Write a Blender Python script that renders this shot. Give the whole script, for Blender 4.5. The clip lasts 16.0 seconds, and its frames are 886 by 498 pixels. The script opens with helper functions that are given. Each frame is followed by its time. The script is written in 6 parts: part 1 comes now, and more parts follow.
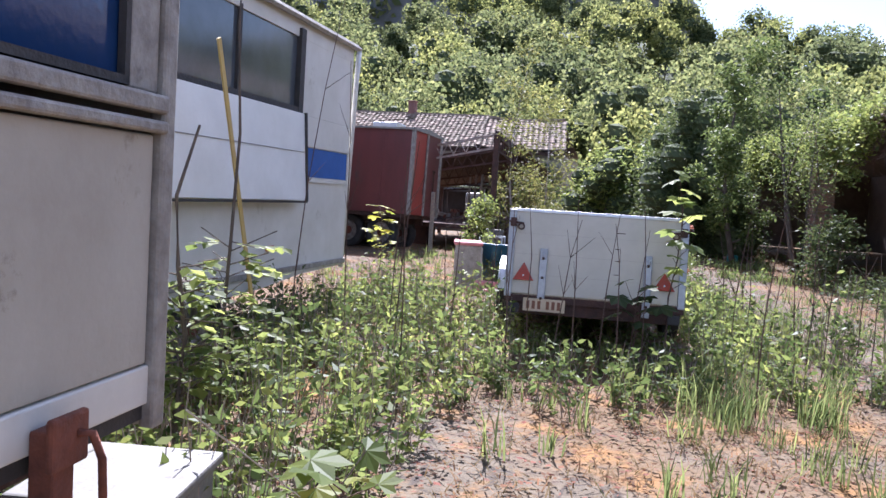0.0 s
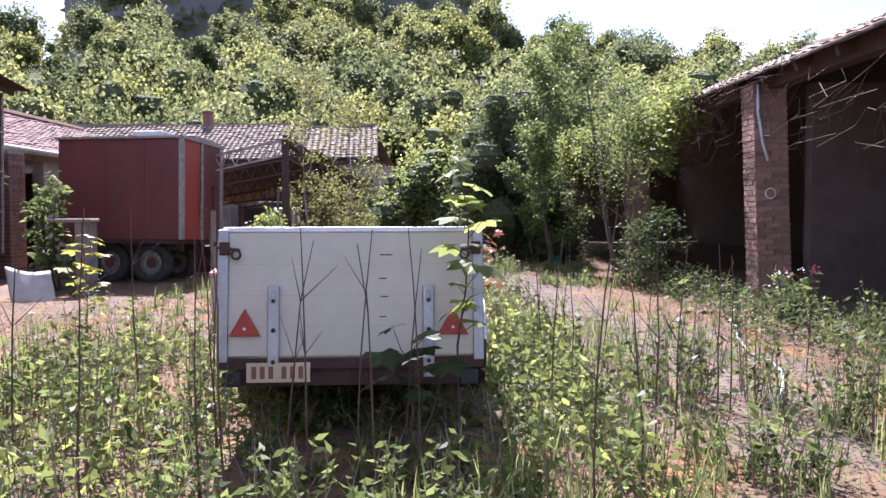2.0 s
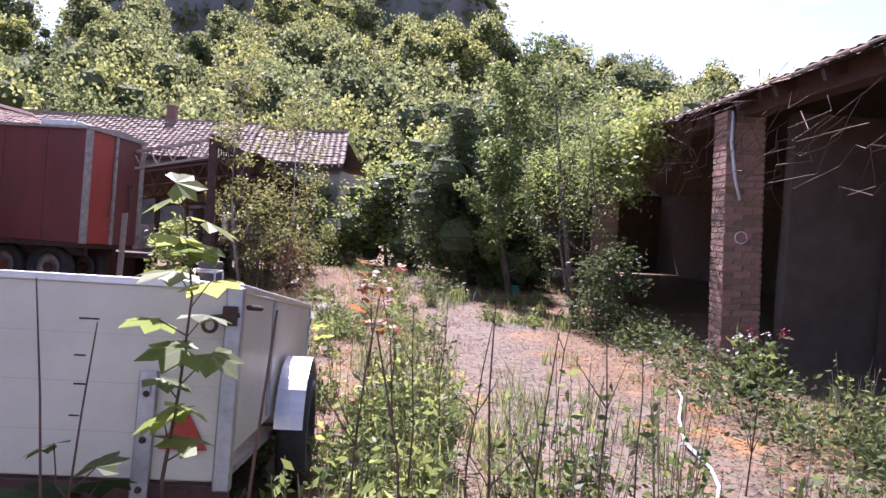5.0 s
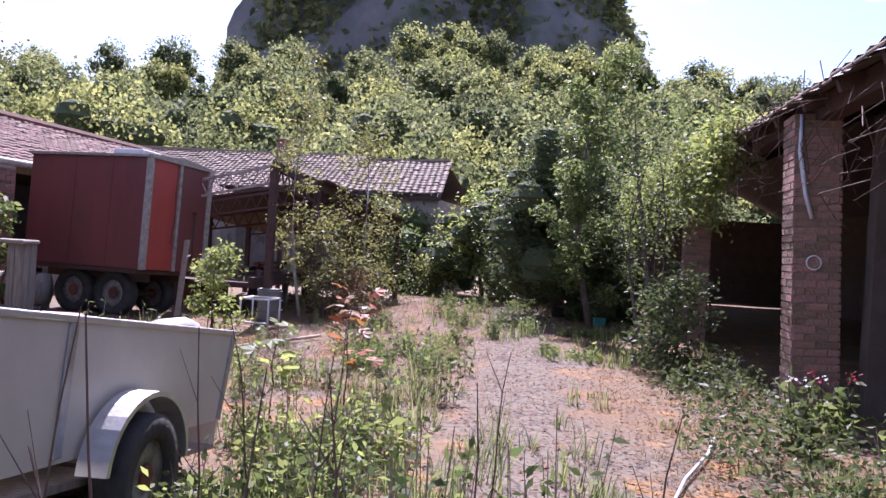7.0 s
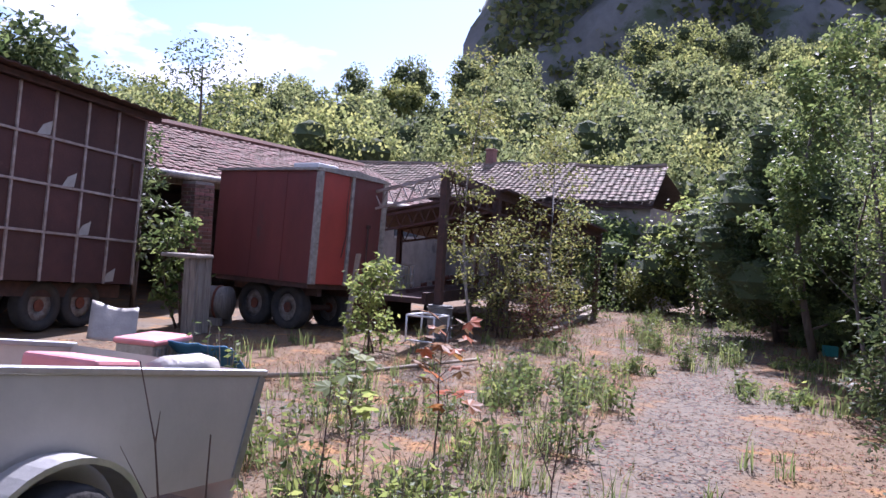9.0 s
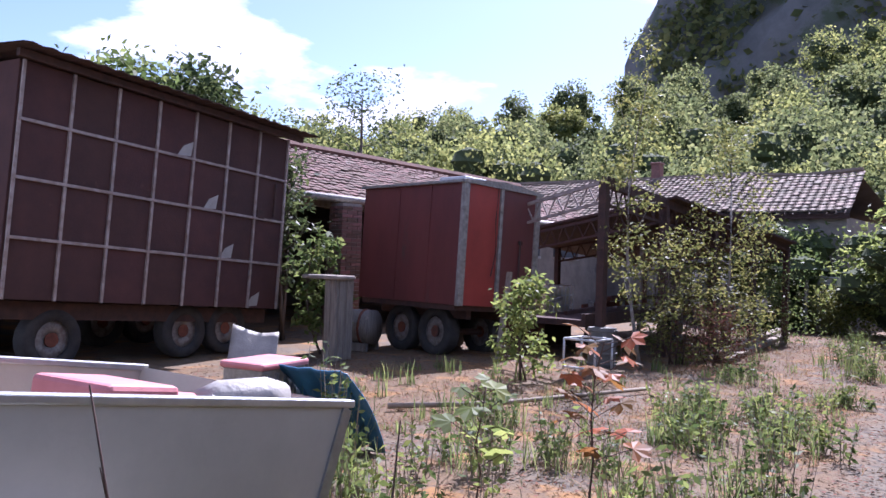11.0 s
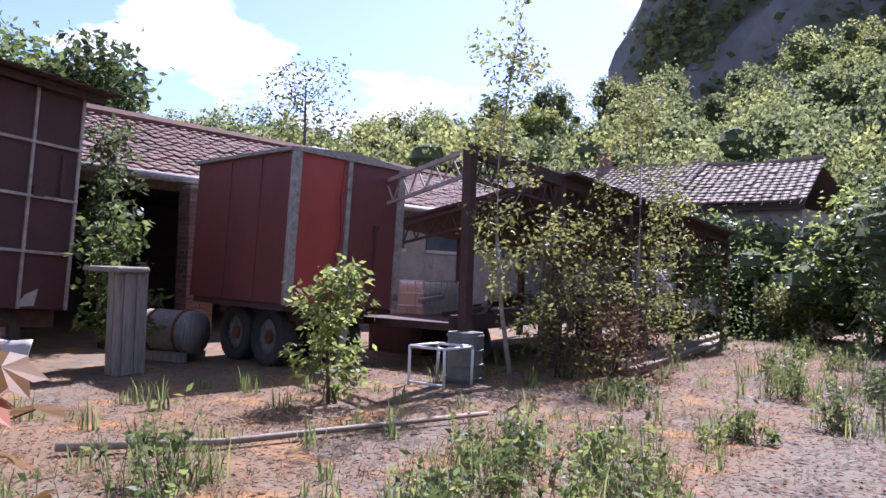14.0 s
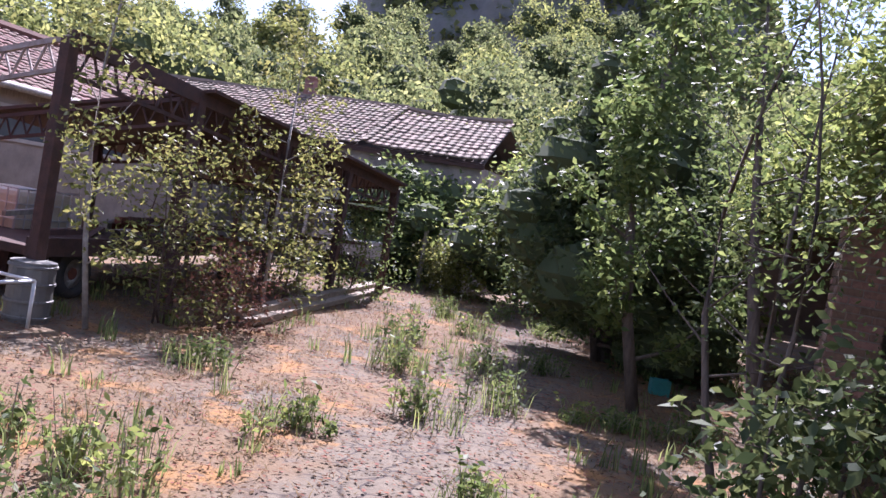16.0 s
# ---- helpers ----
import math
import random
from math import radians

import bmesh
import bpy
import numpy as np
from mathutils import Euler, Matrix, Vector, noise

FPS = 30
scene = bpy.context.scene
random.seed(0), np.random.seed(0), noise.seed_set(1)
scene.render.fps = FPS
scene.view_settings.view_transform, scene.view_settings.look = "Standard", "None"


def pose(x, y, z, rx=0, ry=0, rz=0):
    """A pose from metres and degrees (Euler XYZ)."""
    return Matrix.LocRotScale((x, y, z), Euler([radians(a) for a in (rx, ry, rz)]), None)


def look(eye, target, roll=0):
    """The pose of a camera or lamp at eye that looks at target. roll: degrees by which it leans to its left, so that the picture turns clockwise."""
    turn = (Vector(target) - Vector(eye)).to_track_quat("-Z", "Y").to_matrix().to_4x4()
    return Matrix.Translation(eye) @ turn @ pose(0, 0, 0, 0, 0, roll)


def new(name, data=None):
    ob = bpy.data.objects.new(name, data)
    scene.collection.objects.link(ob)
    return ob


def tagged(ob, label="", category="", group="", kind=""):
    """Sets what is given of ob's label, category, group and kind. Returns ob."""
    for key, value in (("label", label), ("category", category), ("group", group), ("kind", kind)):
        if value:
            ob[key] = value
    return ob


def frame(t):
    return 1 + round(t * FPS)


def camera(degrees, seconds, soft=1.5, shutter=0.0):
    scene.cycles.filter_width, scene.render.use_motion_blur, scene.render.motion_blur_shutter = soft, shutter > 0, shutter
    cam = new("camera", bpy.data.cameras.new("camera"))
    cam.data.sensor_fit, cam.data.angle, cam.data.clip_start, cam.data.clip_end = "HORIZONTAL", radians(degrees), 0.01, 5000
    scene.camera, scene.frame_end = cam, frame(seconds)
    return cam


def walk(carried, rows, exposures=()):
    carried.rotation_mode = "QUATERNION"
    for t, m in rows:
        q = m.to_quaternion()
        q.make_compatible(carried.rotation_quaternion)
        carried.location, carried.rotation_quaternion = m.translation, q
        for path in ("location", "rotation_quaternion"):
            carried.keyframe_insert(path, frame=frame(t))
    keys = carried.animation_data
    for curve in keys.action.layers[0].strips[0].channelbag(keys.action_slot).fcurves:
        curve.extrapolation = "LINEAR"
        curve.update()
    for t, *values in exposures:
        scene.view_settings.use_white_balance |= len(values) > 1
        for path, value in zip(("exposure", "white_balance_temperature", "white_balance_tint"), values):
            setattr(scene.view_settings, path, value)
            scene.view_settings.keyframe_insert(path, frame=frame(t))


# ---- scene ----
cam = camera(58.8, 16.0)
PATH = [
    (0, (0.514, -6.476, 1.278), (-0.022, -4.554, 1.138), 3.7),
    (0.5, (0.481, -5.868, 1.197), (0.016, -3.928, 1.057), 1.0),
    (1, (0.446, -5.198, 1.139), (0.113, -3.229, 1.033), -0.0),
    (1.5, (0.542, -4.617, 1.212), (0.342, -2.628, 1.129), -1.3),
    (2, (0.766, -4.227, 1.289), (0.641, -2.234, 1.192), -0.1),
    (2.5, (0.907, -3.98, 1.371), (0.838, -1.985, 1.248), 2.0),
    (3, (0.938, -3.588, 1.368), (0.897, -1.593, 1.229), 3.5),
    (3.5, (1.026, -3.274, 1.409), (0.963, -1.279, 1.276), 3.8),
    (4, (1.164, -2.97, 1.403), (1.084, -0.974, 1.294), 3.4),
    (4.2, (1.189, -2.896, 1.407), (1.13, -0.899, 1.306), 3.4),
    (6.3, (2.419, -2.122, 1.547), (2.094, -0.148, 1.525), 2.3),
    (6.5, (2.492, -2.024, 1.512), (2.126, -0.058, 1.49), 1.8),
    (7, (2.747, -1.677, 1.441), (2.289, 0.269, 1.437), 3.6),
    (7.5, (3.041, -1.39, 1.442), (2.421, 0.511, 1.415), 4.1),
    (8, (3.17, -1.305, 1.424), (2.392, 0.538, 1.391), 4.9),
    (8.5, (3.253, -0.656, 1.497), (2.398, 1.152, 1.471), 4.4),
    (9, (3.234, -0.261, 1.563), (2.226, 1.466, 1.547), 3.5),
    (9.5, (3.293, -0.255, 1.438), (2.114, 1.36, 1.463), 1.1),
    (10, (3.167, 0.143, 1.417), (1.895, 1.686, 1.452), 1.9),
    (10.2, (3.023, 0.222, 1.426), (1.716, 1.734, 1.456), 2.1),
    (12.3, (2.618, 2.241, 1.293), (1.26, 3.708, 1.332), 2.0),
    (12.5, (2.579, 2.447, 1.288), (1.229, 3.921, 1.331), 1.8),
    (13, (2.44, 2.91, 1.302), (1.089, 4.383, 1.362), 1.4),
    (13.5, (2.456, 3.333, 1.311), (1.074, 4.776, 1.384), 1.4),
    (14, (2.606, 3.734, 1.269), (1.281, 5.232, 1.319), 1.9),
    (14.5, (2.585, 4.379, 1.254), (1.449, 6.024, 1.3), 3.1),
    (15, (2.727, 4.746, 1.321), (1.746, 6.488, 1.353), 4.9),
    (15.5, (2.827, 4.973, 1.504), (1.969, 6.779, 1.48), 7.9),
    (16, (2.943, 5.187, 1.61), (2.228, 7.053, 1.535), 10.2),
]
walk(cam, [(t, look(eye, target, roll)) for t, eye, target, roll in PATH], [(0, 1.65, 5550, 23), (3.5, 1.82, 5850, 36), (7, 1.5, 5600, 38), (9.5, 1.32, 5400, 31), (13, 1.28, 5350, 31), (16, 1.62, 5600, 33)])

# ---- light ----
SUN_DIR = Vector((-0.30, 0.95, 0.0)).normalized()
SUN_EL = radians(50)
world = bpy.data.worlds.new("sky_world")
scene.world = world
world.use_nodes = True
wn, wl = world.node_tree.nodes, world.node_tree.links
wn.clear()
w_out = wn.new("ShaderNodeOutputWorld")
w_bg = wn.new("ShaderNodeBackground")
w_sky = wn.new("ShaderNodeTexSky")
w_sky.sky_type = "NISHITA"
w_sky.sun_disc = False
w_sky.sun_elevation = SUN_EL
w_sky.sun_rotation = math.atan2(SUN_DIR.x, SUN_DIR.y)
w_sky.air_density, w_sky.dust_density = 1.0, 1.0
# cumulus clouds over the blue
w_co = wn.new("ShaderNodeTexCoord")
w_map = wn.new("ShaderNodeMapping")
w_map.inputs["Scale"].default_value = (2.0, 2.0, 5.5)
w_map.inputs["Location"].default_value = (0.3, 0.1, 0.35)
w_n = wn.new("ShaderNodeTexNoise")
w_n.inputs["Scale"].default_value, w_n.inputs["Detail"].default_value = 1.6, 8.0
w_n.inputs["Roughness"].default_value = 0.55
w_r = wn.new("ShaderNodeValToRGB")
w_r.color_ramp.elements[0].position, w_r.color_ramp.elements[1].position = 0.53, 0.585
w_mix = wn.new("ShaderNodeMix")
w_mix.data_type = "RGBA"
w_mix.inputs[7].default_value = (7.4, 7.6, 8.0, 1)
wl.new(w_co.outputs["Generated"], w_map.inputs[0])
wl.new(w_map.outputs[0], w_n.inputs["Vector"])
wl.new(w_n.outputs["Fac"], w_r.inputs[0])
wl.new(w_r.outputs[0], w_mix.inputs[0])
wl.new(w_sky.outputs[0], w_mix.inputs[6])
wl.new(w_mix.outputs[2], w_bg.inputs[0])
w_bg.inputs[1].default_value = 0.076
wl.new(w_bg.outputs[0], w_out.inputs[0])
sun = new("sun", bpy.data.lights.new("sun", "SUN"))
sun.data.energy, sun.data.angle, sun.data.color = 5.0, radians(0.53), (1.0, 0.95, 0.86)
sun.matrix_world = look((0, 0, 30), Vector((0, 0, 30)) - (SUN_DIR * math.cos(SUN_EL) + Vector((0, 0, math.sin(SUN_EL)))))


# ---- materials ----
def material(name, base, second=None, scale=6.0, rough=0.8, metal=0.0, bump=0.25, bump_scale=40.0, contrast=0.5,
             stain=None, stain_scale=1.3, stain_at=0.58, leaf=0.0, island=0.0, obj=0.0, stretch=(1, 1, 1)):
    """A node material: two tones by noise, an optional stain with a shape of its own, fine bump, variation by island or object."""
    m = bpy.data.materials.new(name)
    m.use_nodes = True
    n, l = m.node_tree.nodes, m.node_tree.links
    b = n["Principled BSDF"]
    b.inputs["Roughness"].default_value, b.inputs["Metallic"].default_value = rough, metal
    co = n.new("ShaderNodeTexCoord")
    mp = n.new("ShaderNodeMapping")
    mp.inputs["Scale"].default_value = stretch
    l.new(co.outputs["Object"], mp.inputs[0])
    second = second or tuple(c * 0.7 for c in base)
    nz = n.new("ShaderNodeTexNoise")
    nz.inputs["Scale"].default_value, nz.inputs["Detail"].default_value, nz.inputs["Roughness"].default_value = scale, 6, 0.65
    l.new(mp.outputs[0], nz.inputs["Vector"])
    rp = n.new("ShaderNodeValToRGB")
    rp.color_ramp.elements[0].position, rp.color_ramp.elements[1].position = 0.5 - contrast / 3, 0.5 + contrast / 3
    rp.color_ramp.elements[0].color, rp.color_ramp.elements[1].color = (*second, 1), (*base, 1)
    l.new(nz.outputs["Fac"], rp.inputs[0])
    col = rp.outputs[0]
    if stain:
        sn = n.new("ShaderNodeTexNoise")
        sn.inputs["Scale"].default_value, sn.inputs["Detail"].default_value = stain_scale, 8
        sn.inputs["Roughness"].default_value = 0.7
        l.new(mp.outputs[0], sn.inputs["Vector"])
        sr = n.new("ShaderNodeValToRGB")
        sr.color_ramp.elements[0].position, sr.color_ramp.elements[1].position = stain_at, stain_at + 0.09
        l.new(sn.outputs["Fac"], sr.inputs[0])
        mx = n.new("ShaderNodeMix")
        mx.data_type = "RGBA"
        l.new(sr.outputs[0], mx.inputs[0])
        l.new(col, mx.inputs[6])
        mx.inputs[7].default_value = (*stain, 1)
        col = mx.outputs[2]
    for amount, node, socket in ((island, "ShaderNodeNewGeometry", "Random Per Island"), (obj, "ShaderNodeObjectInfo", "Random")):
        if amount:
            g = n.new(node)
            h = n.new("ShaderNodeHueSaturation")
            ma = n.new("ShaderNodeMapRange")
            ma.inputs[3].default_value, ma.inputs[4].default_value = 1 - amount, 1 + amount
            l.new(g.outputs[socket], ma.inputs[0])
            l.new(ma.outputs[0], h.inputs["Value"])
            mh = n.new("ShaderNodeMapRange")
            mh.inputs[3].default_value, mh.inputs[4].default_value = 0.5 + amount * 0.06, 0.5 - amount * 0.06
            l.new(g.outputs[socket], mh.inputs[0])
            l.new(mh.outputs[0], h.inputs["Hue"])
            l.new(col, h.inputs["Color"])
            col = h.outputs[0]
    l.new(col, b.inputs["Base Color"])
    if bump:
        bn = n.new("ShaderNodeTexNoise")
        bn.inputs["Scale"].default_value, bn.inputs["Detail"].default_value = bump_scale, 4
        l.new(mp.outputs[0], bn.inputs["Vector"])
        bp = n.new("ShaderNodeBump")
        bp.inputs["Strength"].default_value, bp.inputs["Distance"].default_value = bump, 0.02
        l.new(bn.outputs["Fac"], bp.inputs["Height"])
        l.new(bp.outputs[0], b.inputs["Normal"])
    if leaf:
        b.inputs["Specular IOR Level"].default_value = 0.22
        tr = n.new("ShaderNodeBsdfTranslucent")
        br = n.new("ShaderNodeHueSaturation")
        br.inputs["Value"].default_value, br.inputs["Saturation"].default_value = 1.7, 0.95
        br.inputs["Hue"].default_value = 0.485
        l.new(col, br.inputs["Color"])
        l.new(br.outputs[0], tr.inputs[0])
        ms = n.new("ShaderNodeMixShader")
        ms.inputs[0].default_value = leaf
        l.new(b.outputs[0], ms.inputs[1])
        l.new(tr.outputs[0], ms.inputs[2])
        l.new(ms.outputs[0], n["Material Output"].inputs[0])
    return m


M = {
    "white_board": material("white_board", (0.62, 0.585, 0.49), (0.53, 0.50, 0.41), 3, 0.55, bump=0.1, stain=(0.33, 0.31, 0.24), stain_scale=2.2, stain_at=0.66),
    "grey_side": material("grey_side", (0.52, 0.48, 0.40), (0.44, 0.405, 0.335), 2.5, 0.5, bump=0.08, stain=(0.30, 0.24, 0.18), stain_scale=3, stain_at=0.68),
    "galv": material("galv", (0.42, 0.43, 0.44), (0.30, 0.31, 0.32), 14, 0.45, 0.85, 0.15),
    "alu": material("alu", (0.62, 0.62, 0.62), (0.50, 0.50, 0.50), 9, 0.4, 0.8, 0.1),
    "rust": material("rust", (0.20, 0.065, 0.035), (0.10, 0.035, 0.022), 12, 0.9, 0.0, 0.4, stain=(0.06, 0.03, 0.025)),
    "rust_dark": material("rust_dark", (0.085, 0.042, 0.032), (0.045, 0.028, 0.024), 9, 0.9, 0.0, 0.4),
    "red_reflector": material("red_reflector", (0.42, 0.045, 0.02), (0.30, 0.03, 0.015), 50, 0.3, bump=0.2, bump_scale=160),
    "plate": material("plate", (0.62, 0.50, 0.34), (0.50, 0.39, 0.25), 12, 0.5, bump=0.05),
    "plate_bar": material("plate_bar", (0.25, 0.10, 0.05), (0.17, 0.07, 0.04), 20, 0.6, bump=0.1),
    "rubber": material("rubber", (0.025, 0.025, 0.026), (0.05, 0.045, 0.04), 8, 0.85),
    "rim_metal": material("rim_metal", (0.32, 0.31, 0.29), (0.16, 0.12, 0.10), 15, 0.6, 0.5),
    "pink": material("pink", (0.62, 0.24, 0.25), (0.50, 0.18, 0.19), 4, 0.6, bump=0.1, stain=(0.35, 0.15, 0.13)),
    "white_plastic": material("white_plastic", (0.42, 0.39, 0.35), (0.32, 0.30, 0.27), 6, 0.5),
    "red_paint": material("red_paint", (0.35, 0.055, 0.040), (0.27, 0.045, 0.034), 2.5, 0.45, bump=0.08, stain=(0.20, 0.05, 0.04), stain_at=0.64),
    "maroon": material("maroon", (0.165, 0.046, 0.042), (0.115, 0.036, 0.034), 1.8, 0.42, bump=0.07, stain=(0.09, 0.05, 0.045), stain_at=0.62, stretch=(1, 1, 0.35)),
    "brown_panel": material("brown_panel", (0.075, 0.030, 0.024), (0.050, 0.021, 0.018), 2.2, 0.82, bump=0.2, stain=(0.13, 0.06, 0.045), stain_at=0.63, obj=0.12),
    "cage_metal": material("cage_metal", (0.42, 0.36, 0.33), (0.24, 0.18, 0.15), 9, 0.65, 0.3),
    "bus_white": material("bus_white", (0.66, 0.64, 0.58), (0.55, 0.53, 0.46), 2, 0.5, bump=0.06, stain=(0.40, 0.37, 0.29), stain_scale=1.6, stain_at=0.6),
    "bus_grey": material("bus_grey", (0.40, 0.385, 0.33), (0.33, 0.31, 0.26), 2.4, 0.55, bump=0.1, stain=(0.24, 0.22, 0.17), stain_scale=1.4, stain_at=0.58),
    "flap_white": material("flap_white", (0.80, 0.79, 0.75), (0.70, 0.69, 0.64), 2, 0.4, bump=0.05),
    "blue_paint": material("blue_paint", (0.03, 0.12, 0.42), (0.02, 0.09, 0.33), 3, 0.4, bump=0.05),
    "caravan_grey": material("caravan_grey", (0.45, 0.43, 0.36), (0.35, 0.32, 0.26), 1.8, 0.6, bump=0.15, stain=(0.19, 0.165, 0.115), stain_scale=3.2, stain_at=0.60),
    "sheet_dull": material("sheet_dull", (0.17, 0.165, 0.15), (0.12, 0.115, 0.105), 5, 0.6, bump=0.15, stain=(0.08, 0.07, 0.055), stain_scale=4),
    "trim_grey": material("trim_grey", (0.36, 0.34, 0.30), (0.20, 0.18, 0.16), 14, 0.6, 0.2, 0.3, stain=(0.10, 0.08, 0.07), stain_scale=6, stain_at=0.6),
    "black": material("black", (0.025, 0.024, 0.023), (0.045, 0.04, 0.037), 6, 0.7),
    "yellow": material("yellow", (0.55, 0.40, 0.13), (0.46, 0.33, 0.12), 6, 0.6),
    "wood_grey": material("wood_grey", (0.30, 0.27, 0.23), (0.17, 0.145, 0.12), 5, 0.85, bump=0.5, stretch=(6, 6, 0.7)),
    "wood_plank": material("wood_plank", (0.33, 0.27, 0.20), (0.20, 0.16, 0.12), 5, 0.85, bump=0.4, stretch=(5, 0.6, 5)),
    "brick": material("brick", (0.30, 0.19, 0.135), (0.21, 0.125, 0.095), 16, 0.92, bump=0.5, obj=0.35),
    "brick_dark": material("brick_dark", (0.21, 0.115, 0.085), (0.14, 0.08, 0.065), 16, 0.92, bump=0.5, obj=0.35),
    "mortar": material("mortar", (0.30, 0.265, 0.225), (0.22, 0.19, 0.16), 22, 0.95, bump=0.5),
    "plaster": material("plaster", (0.30, 0.26, 0.22), (0.20, 0.17, 0.145), 2.5, 0.92, bump=0.3, stain=(0.13, 0.11, 0.095)),
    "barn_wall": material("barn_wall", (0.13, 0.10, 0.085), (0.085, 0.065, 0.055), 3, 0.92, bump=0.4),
    "tile_red": material("tile_red", (0.17, 0.085, 0.060), (0.115, 0.062, 0.048), 3, 0.85, bump=0.3, island=0.3, stain=(0.10, 0.095, 0.075), stain_at=0.6),
    "tile_grey": material("tile_grey", (0.250, 0.180, 0.125), (0.165, 0.125, 0.092), 3, 0.85, bump=0.3, island=0.28, stain=(0.11, 0.105, 0.085), stain_at=0.62),
    "moss_roof": material("moss_roof", (0.30, 0.31, 0.20), (0.20, 0.24, 0.10), 4, 0.9, bump=0.4),
    "glass": material("glass", (0.10, 0.115, 0.13), (0.06, 0.07, 0.08), 1.5, 0.08, bump=0.02),
    "blue_glass": material("blue_glass", (0.02, 0.055, 0.16), (0.012, 0.035, 0.10), 1.5, 0.1, bump=0.02),
    "tarp": material("tarp", (0.045, 0.17, 0.29), (0.03, 0.11, 0.20), 5, 0.45, bump=0.3, bump_scale=14),
    "teal": material("teal", (0.03, 0.22, 0.20), (0.02, 0.15, 0.14), 6, 0.5, bump=0.1),
    "pipe_white": material("pipe_white", (0.72, 0.72, 0.70), (0.55, 0.55, 0.53), 10, 0.4),
    "hose": material("hose", (0.55, 0.58, 0.64), (0.45, 0.48, 0.53), 10, 0.45),
    "ibc": material("ibc", (0.62, 0.56, 0.44), (0.52, 0.46, 0.35), 2, 0.4, bump=0.05),
    "bark": material("bark", (0.14, 0.11, 0.085), (0.07, 0.055, 0.045), 18, 0.95, bump=0.7, stretch=(1, 1, 0.3)),
    "bark_pale": material("bark_pale", (0.34, 0.31, 0.27), (0.20, 0.17, 0.15), 14, 0.9, bump=0.4),
    "stem": material("stem", (0.12, 0.075, 0.055), (0.08, 0.05, 0.04), 20, 0.9, bump=0.3, island=0.3),
    "stalk_pale": material("stalk_pale", (0.50, 0.46, 0.36), (0.40, 0.36, 0.28), 20, 0.8),
    "twig_pale": material("twig_pale", (0.30, 0.25, 0.19), (0.22, 0.18, 0.135), 20, 0.9, island=0.3),
    "leaf": material("leaf", (0.108, 0.150, 0.042), (0.070, 0.105, 0.030), 3, 0.5, bump=0, leaf=0.5, island=0.4),
    "leaf_light": material("leaf_light", (0.175, 0.215, 0.055), (0.120, 0.165, 0.042), 3, 0.5, bump=0, leaf=0.55, island=0.35),
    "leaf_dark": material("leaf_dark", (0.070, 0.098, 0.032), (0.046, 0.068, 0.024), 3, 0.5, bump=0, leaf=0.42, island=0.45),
    "leaf_olive": material("leaf_olive", (0.155, 0.165, 0.045), (0.10, 0.115, 0.03), 3, 0.5, bump=0, leaf=0.5, island=0.45),
    "leaf_forest": material("leaf_forest", (0.138, 0.162, 0.060), (0.100, 0.124, 0.046), 0.12, 0.8, bump=0, leaf=0.6, island=0.4),
    "leaf_wood_light": material("leaf_wood_light", (0.185, 0.205, 0.062), (0.135, 0.160, 0.050), 0.12, 0.8, bump=0, leaf=0.6, island=0.35),
    "leaf_wood_dark": material("leaf_wood_dark", (0.105, 0.128, 0.052), (0.078, 0.100, 0.042), 0.12, 0.8, bump=0, leaf=0.6, island=0.35),
    # dark green that puts the shade inside crowns into colour
    "crown_shade": material("crown_shade", (0.070, 0.092, 0.034), (0.050, 0.066, 0.026), 0.5, 0.95, bump=0),
    "leaf_yellow": material("leaf_yellow", (0.34, 0.33, 0.035), (0.22, 0.27, 0.03), 4, 0.5, bump=0, leaf=0.5, island=0.3),
    "leaf_orange": material("leaf_orange", (0.32, 0.13, 0.03), (0.16, 0.085, 0.03), 6, 0.5, bump=0, leaf=0.45, island=0.45),
    "petal_white": material("petal_white", (0.75, 0.72, 0.70), (0.65, 0.60, 0.58), 4, 0.6, bump=0, leaf=0.3),
    "petal_red": material("petal_red", (0.36, 0.05, 0.07), (0.35, 0.05, 0.07), 4, 0.6, bump=0, leaf=0.3),
    "grass": material("grass", (0.15, 0.19, 0.06), (0.10, 0.14, 0.045), 3, 0.6, bump=0, leaf=0.45, island=0.45),
    "straw": material("straw", (0.25, 0.175, 0.075), (0.15, 0.095, 0.040), 3, 0.8, bump=0, leaf=0.3, island=0.4),
    "litter": material("litter", (0.19, 0.098, 0.050), (0.10, 0.058, 0.038), 5, 0.9, bump=0, leaf=0.15, island=0.5),
    "rock": material("rock", (0.15, 0.155, 0.158), (0.085, 0.092, 0.09), 0.10, 0.95, bump=1.0, bump_scale=0.35, stain=(0.06, 0.078, 0.047), stain_scale=0.05, stain_at=0.5),
    "hill_earth": material("hill_earth", (0.045, 0.062, 0.025), (0.03, 0.044, 0.018), 0.2, 0.95, bump=0.5, bump_scale=1.0),
}


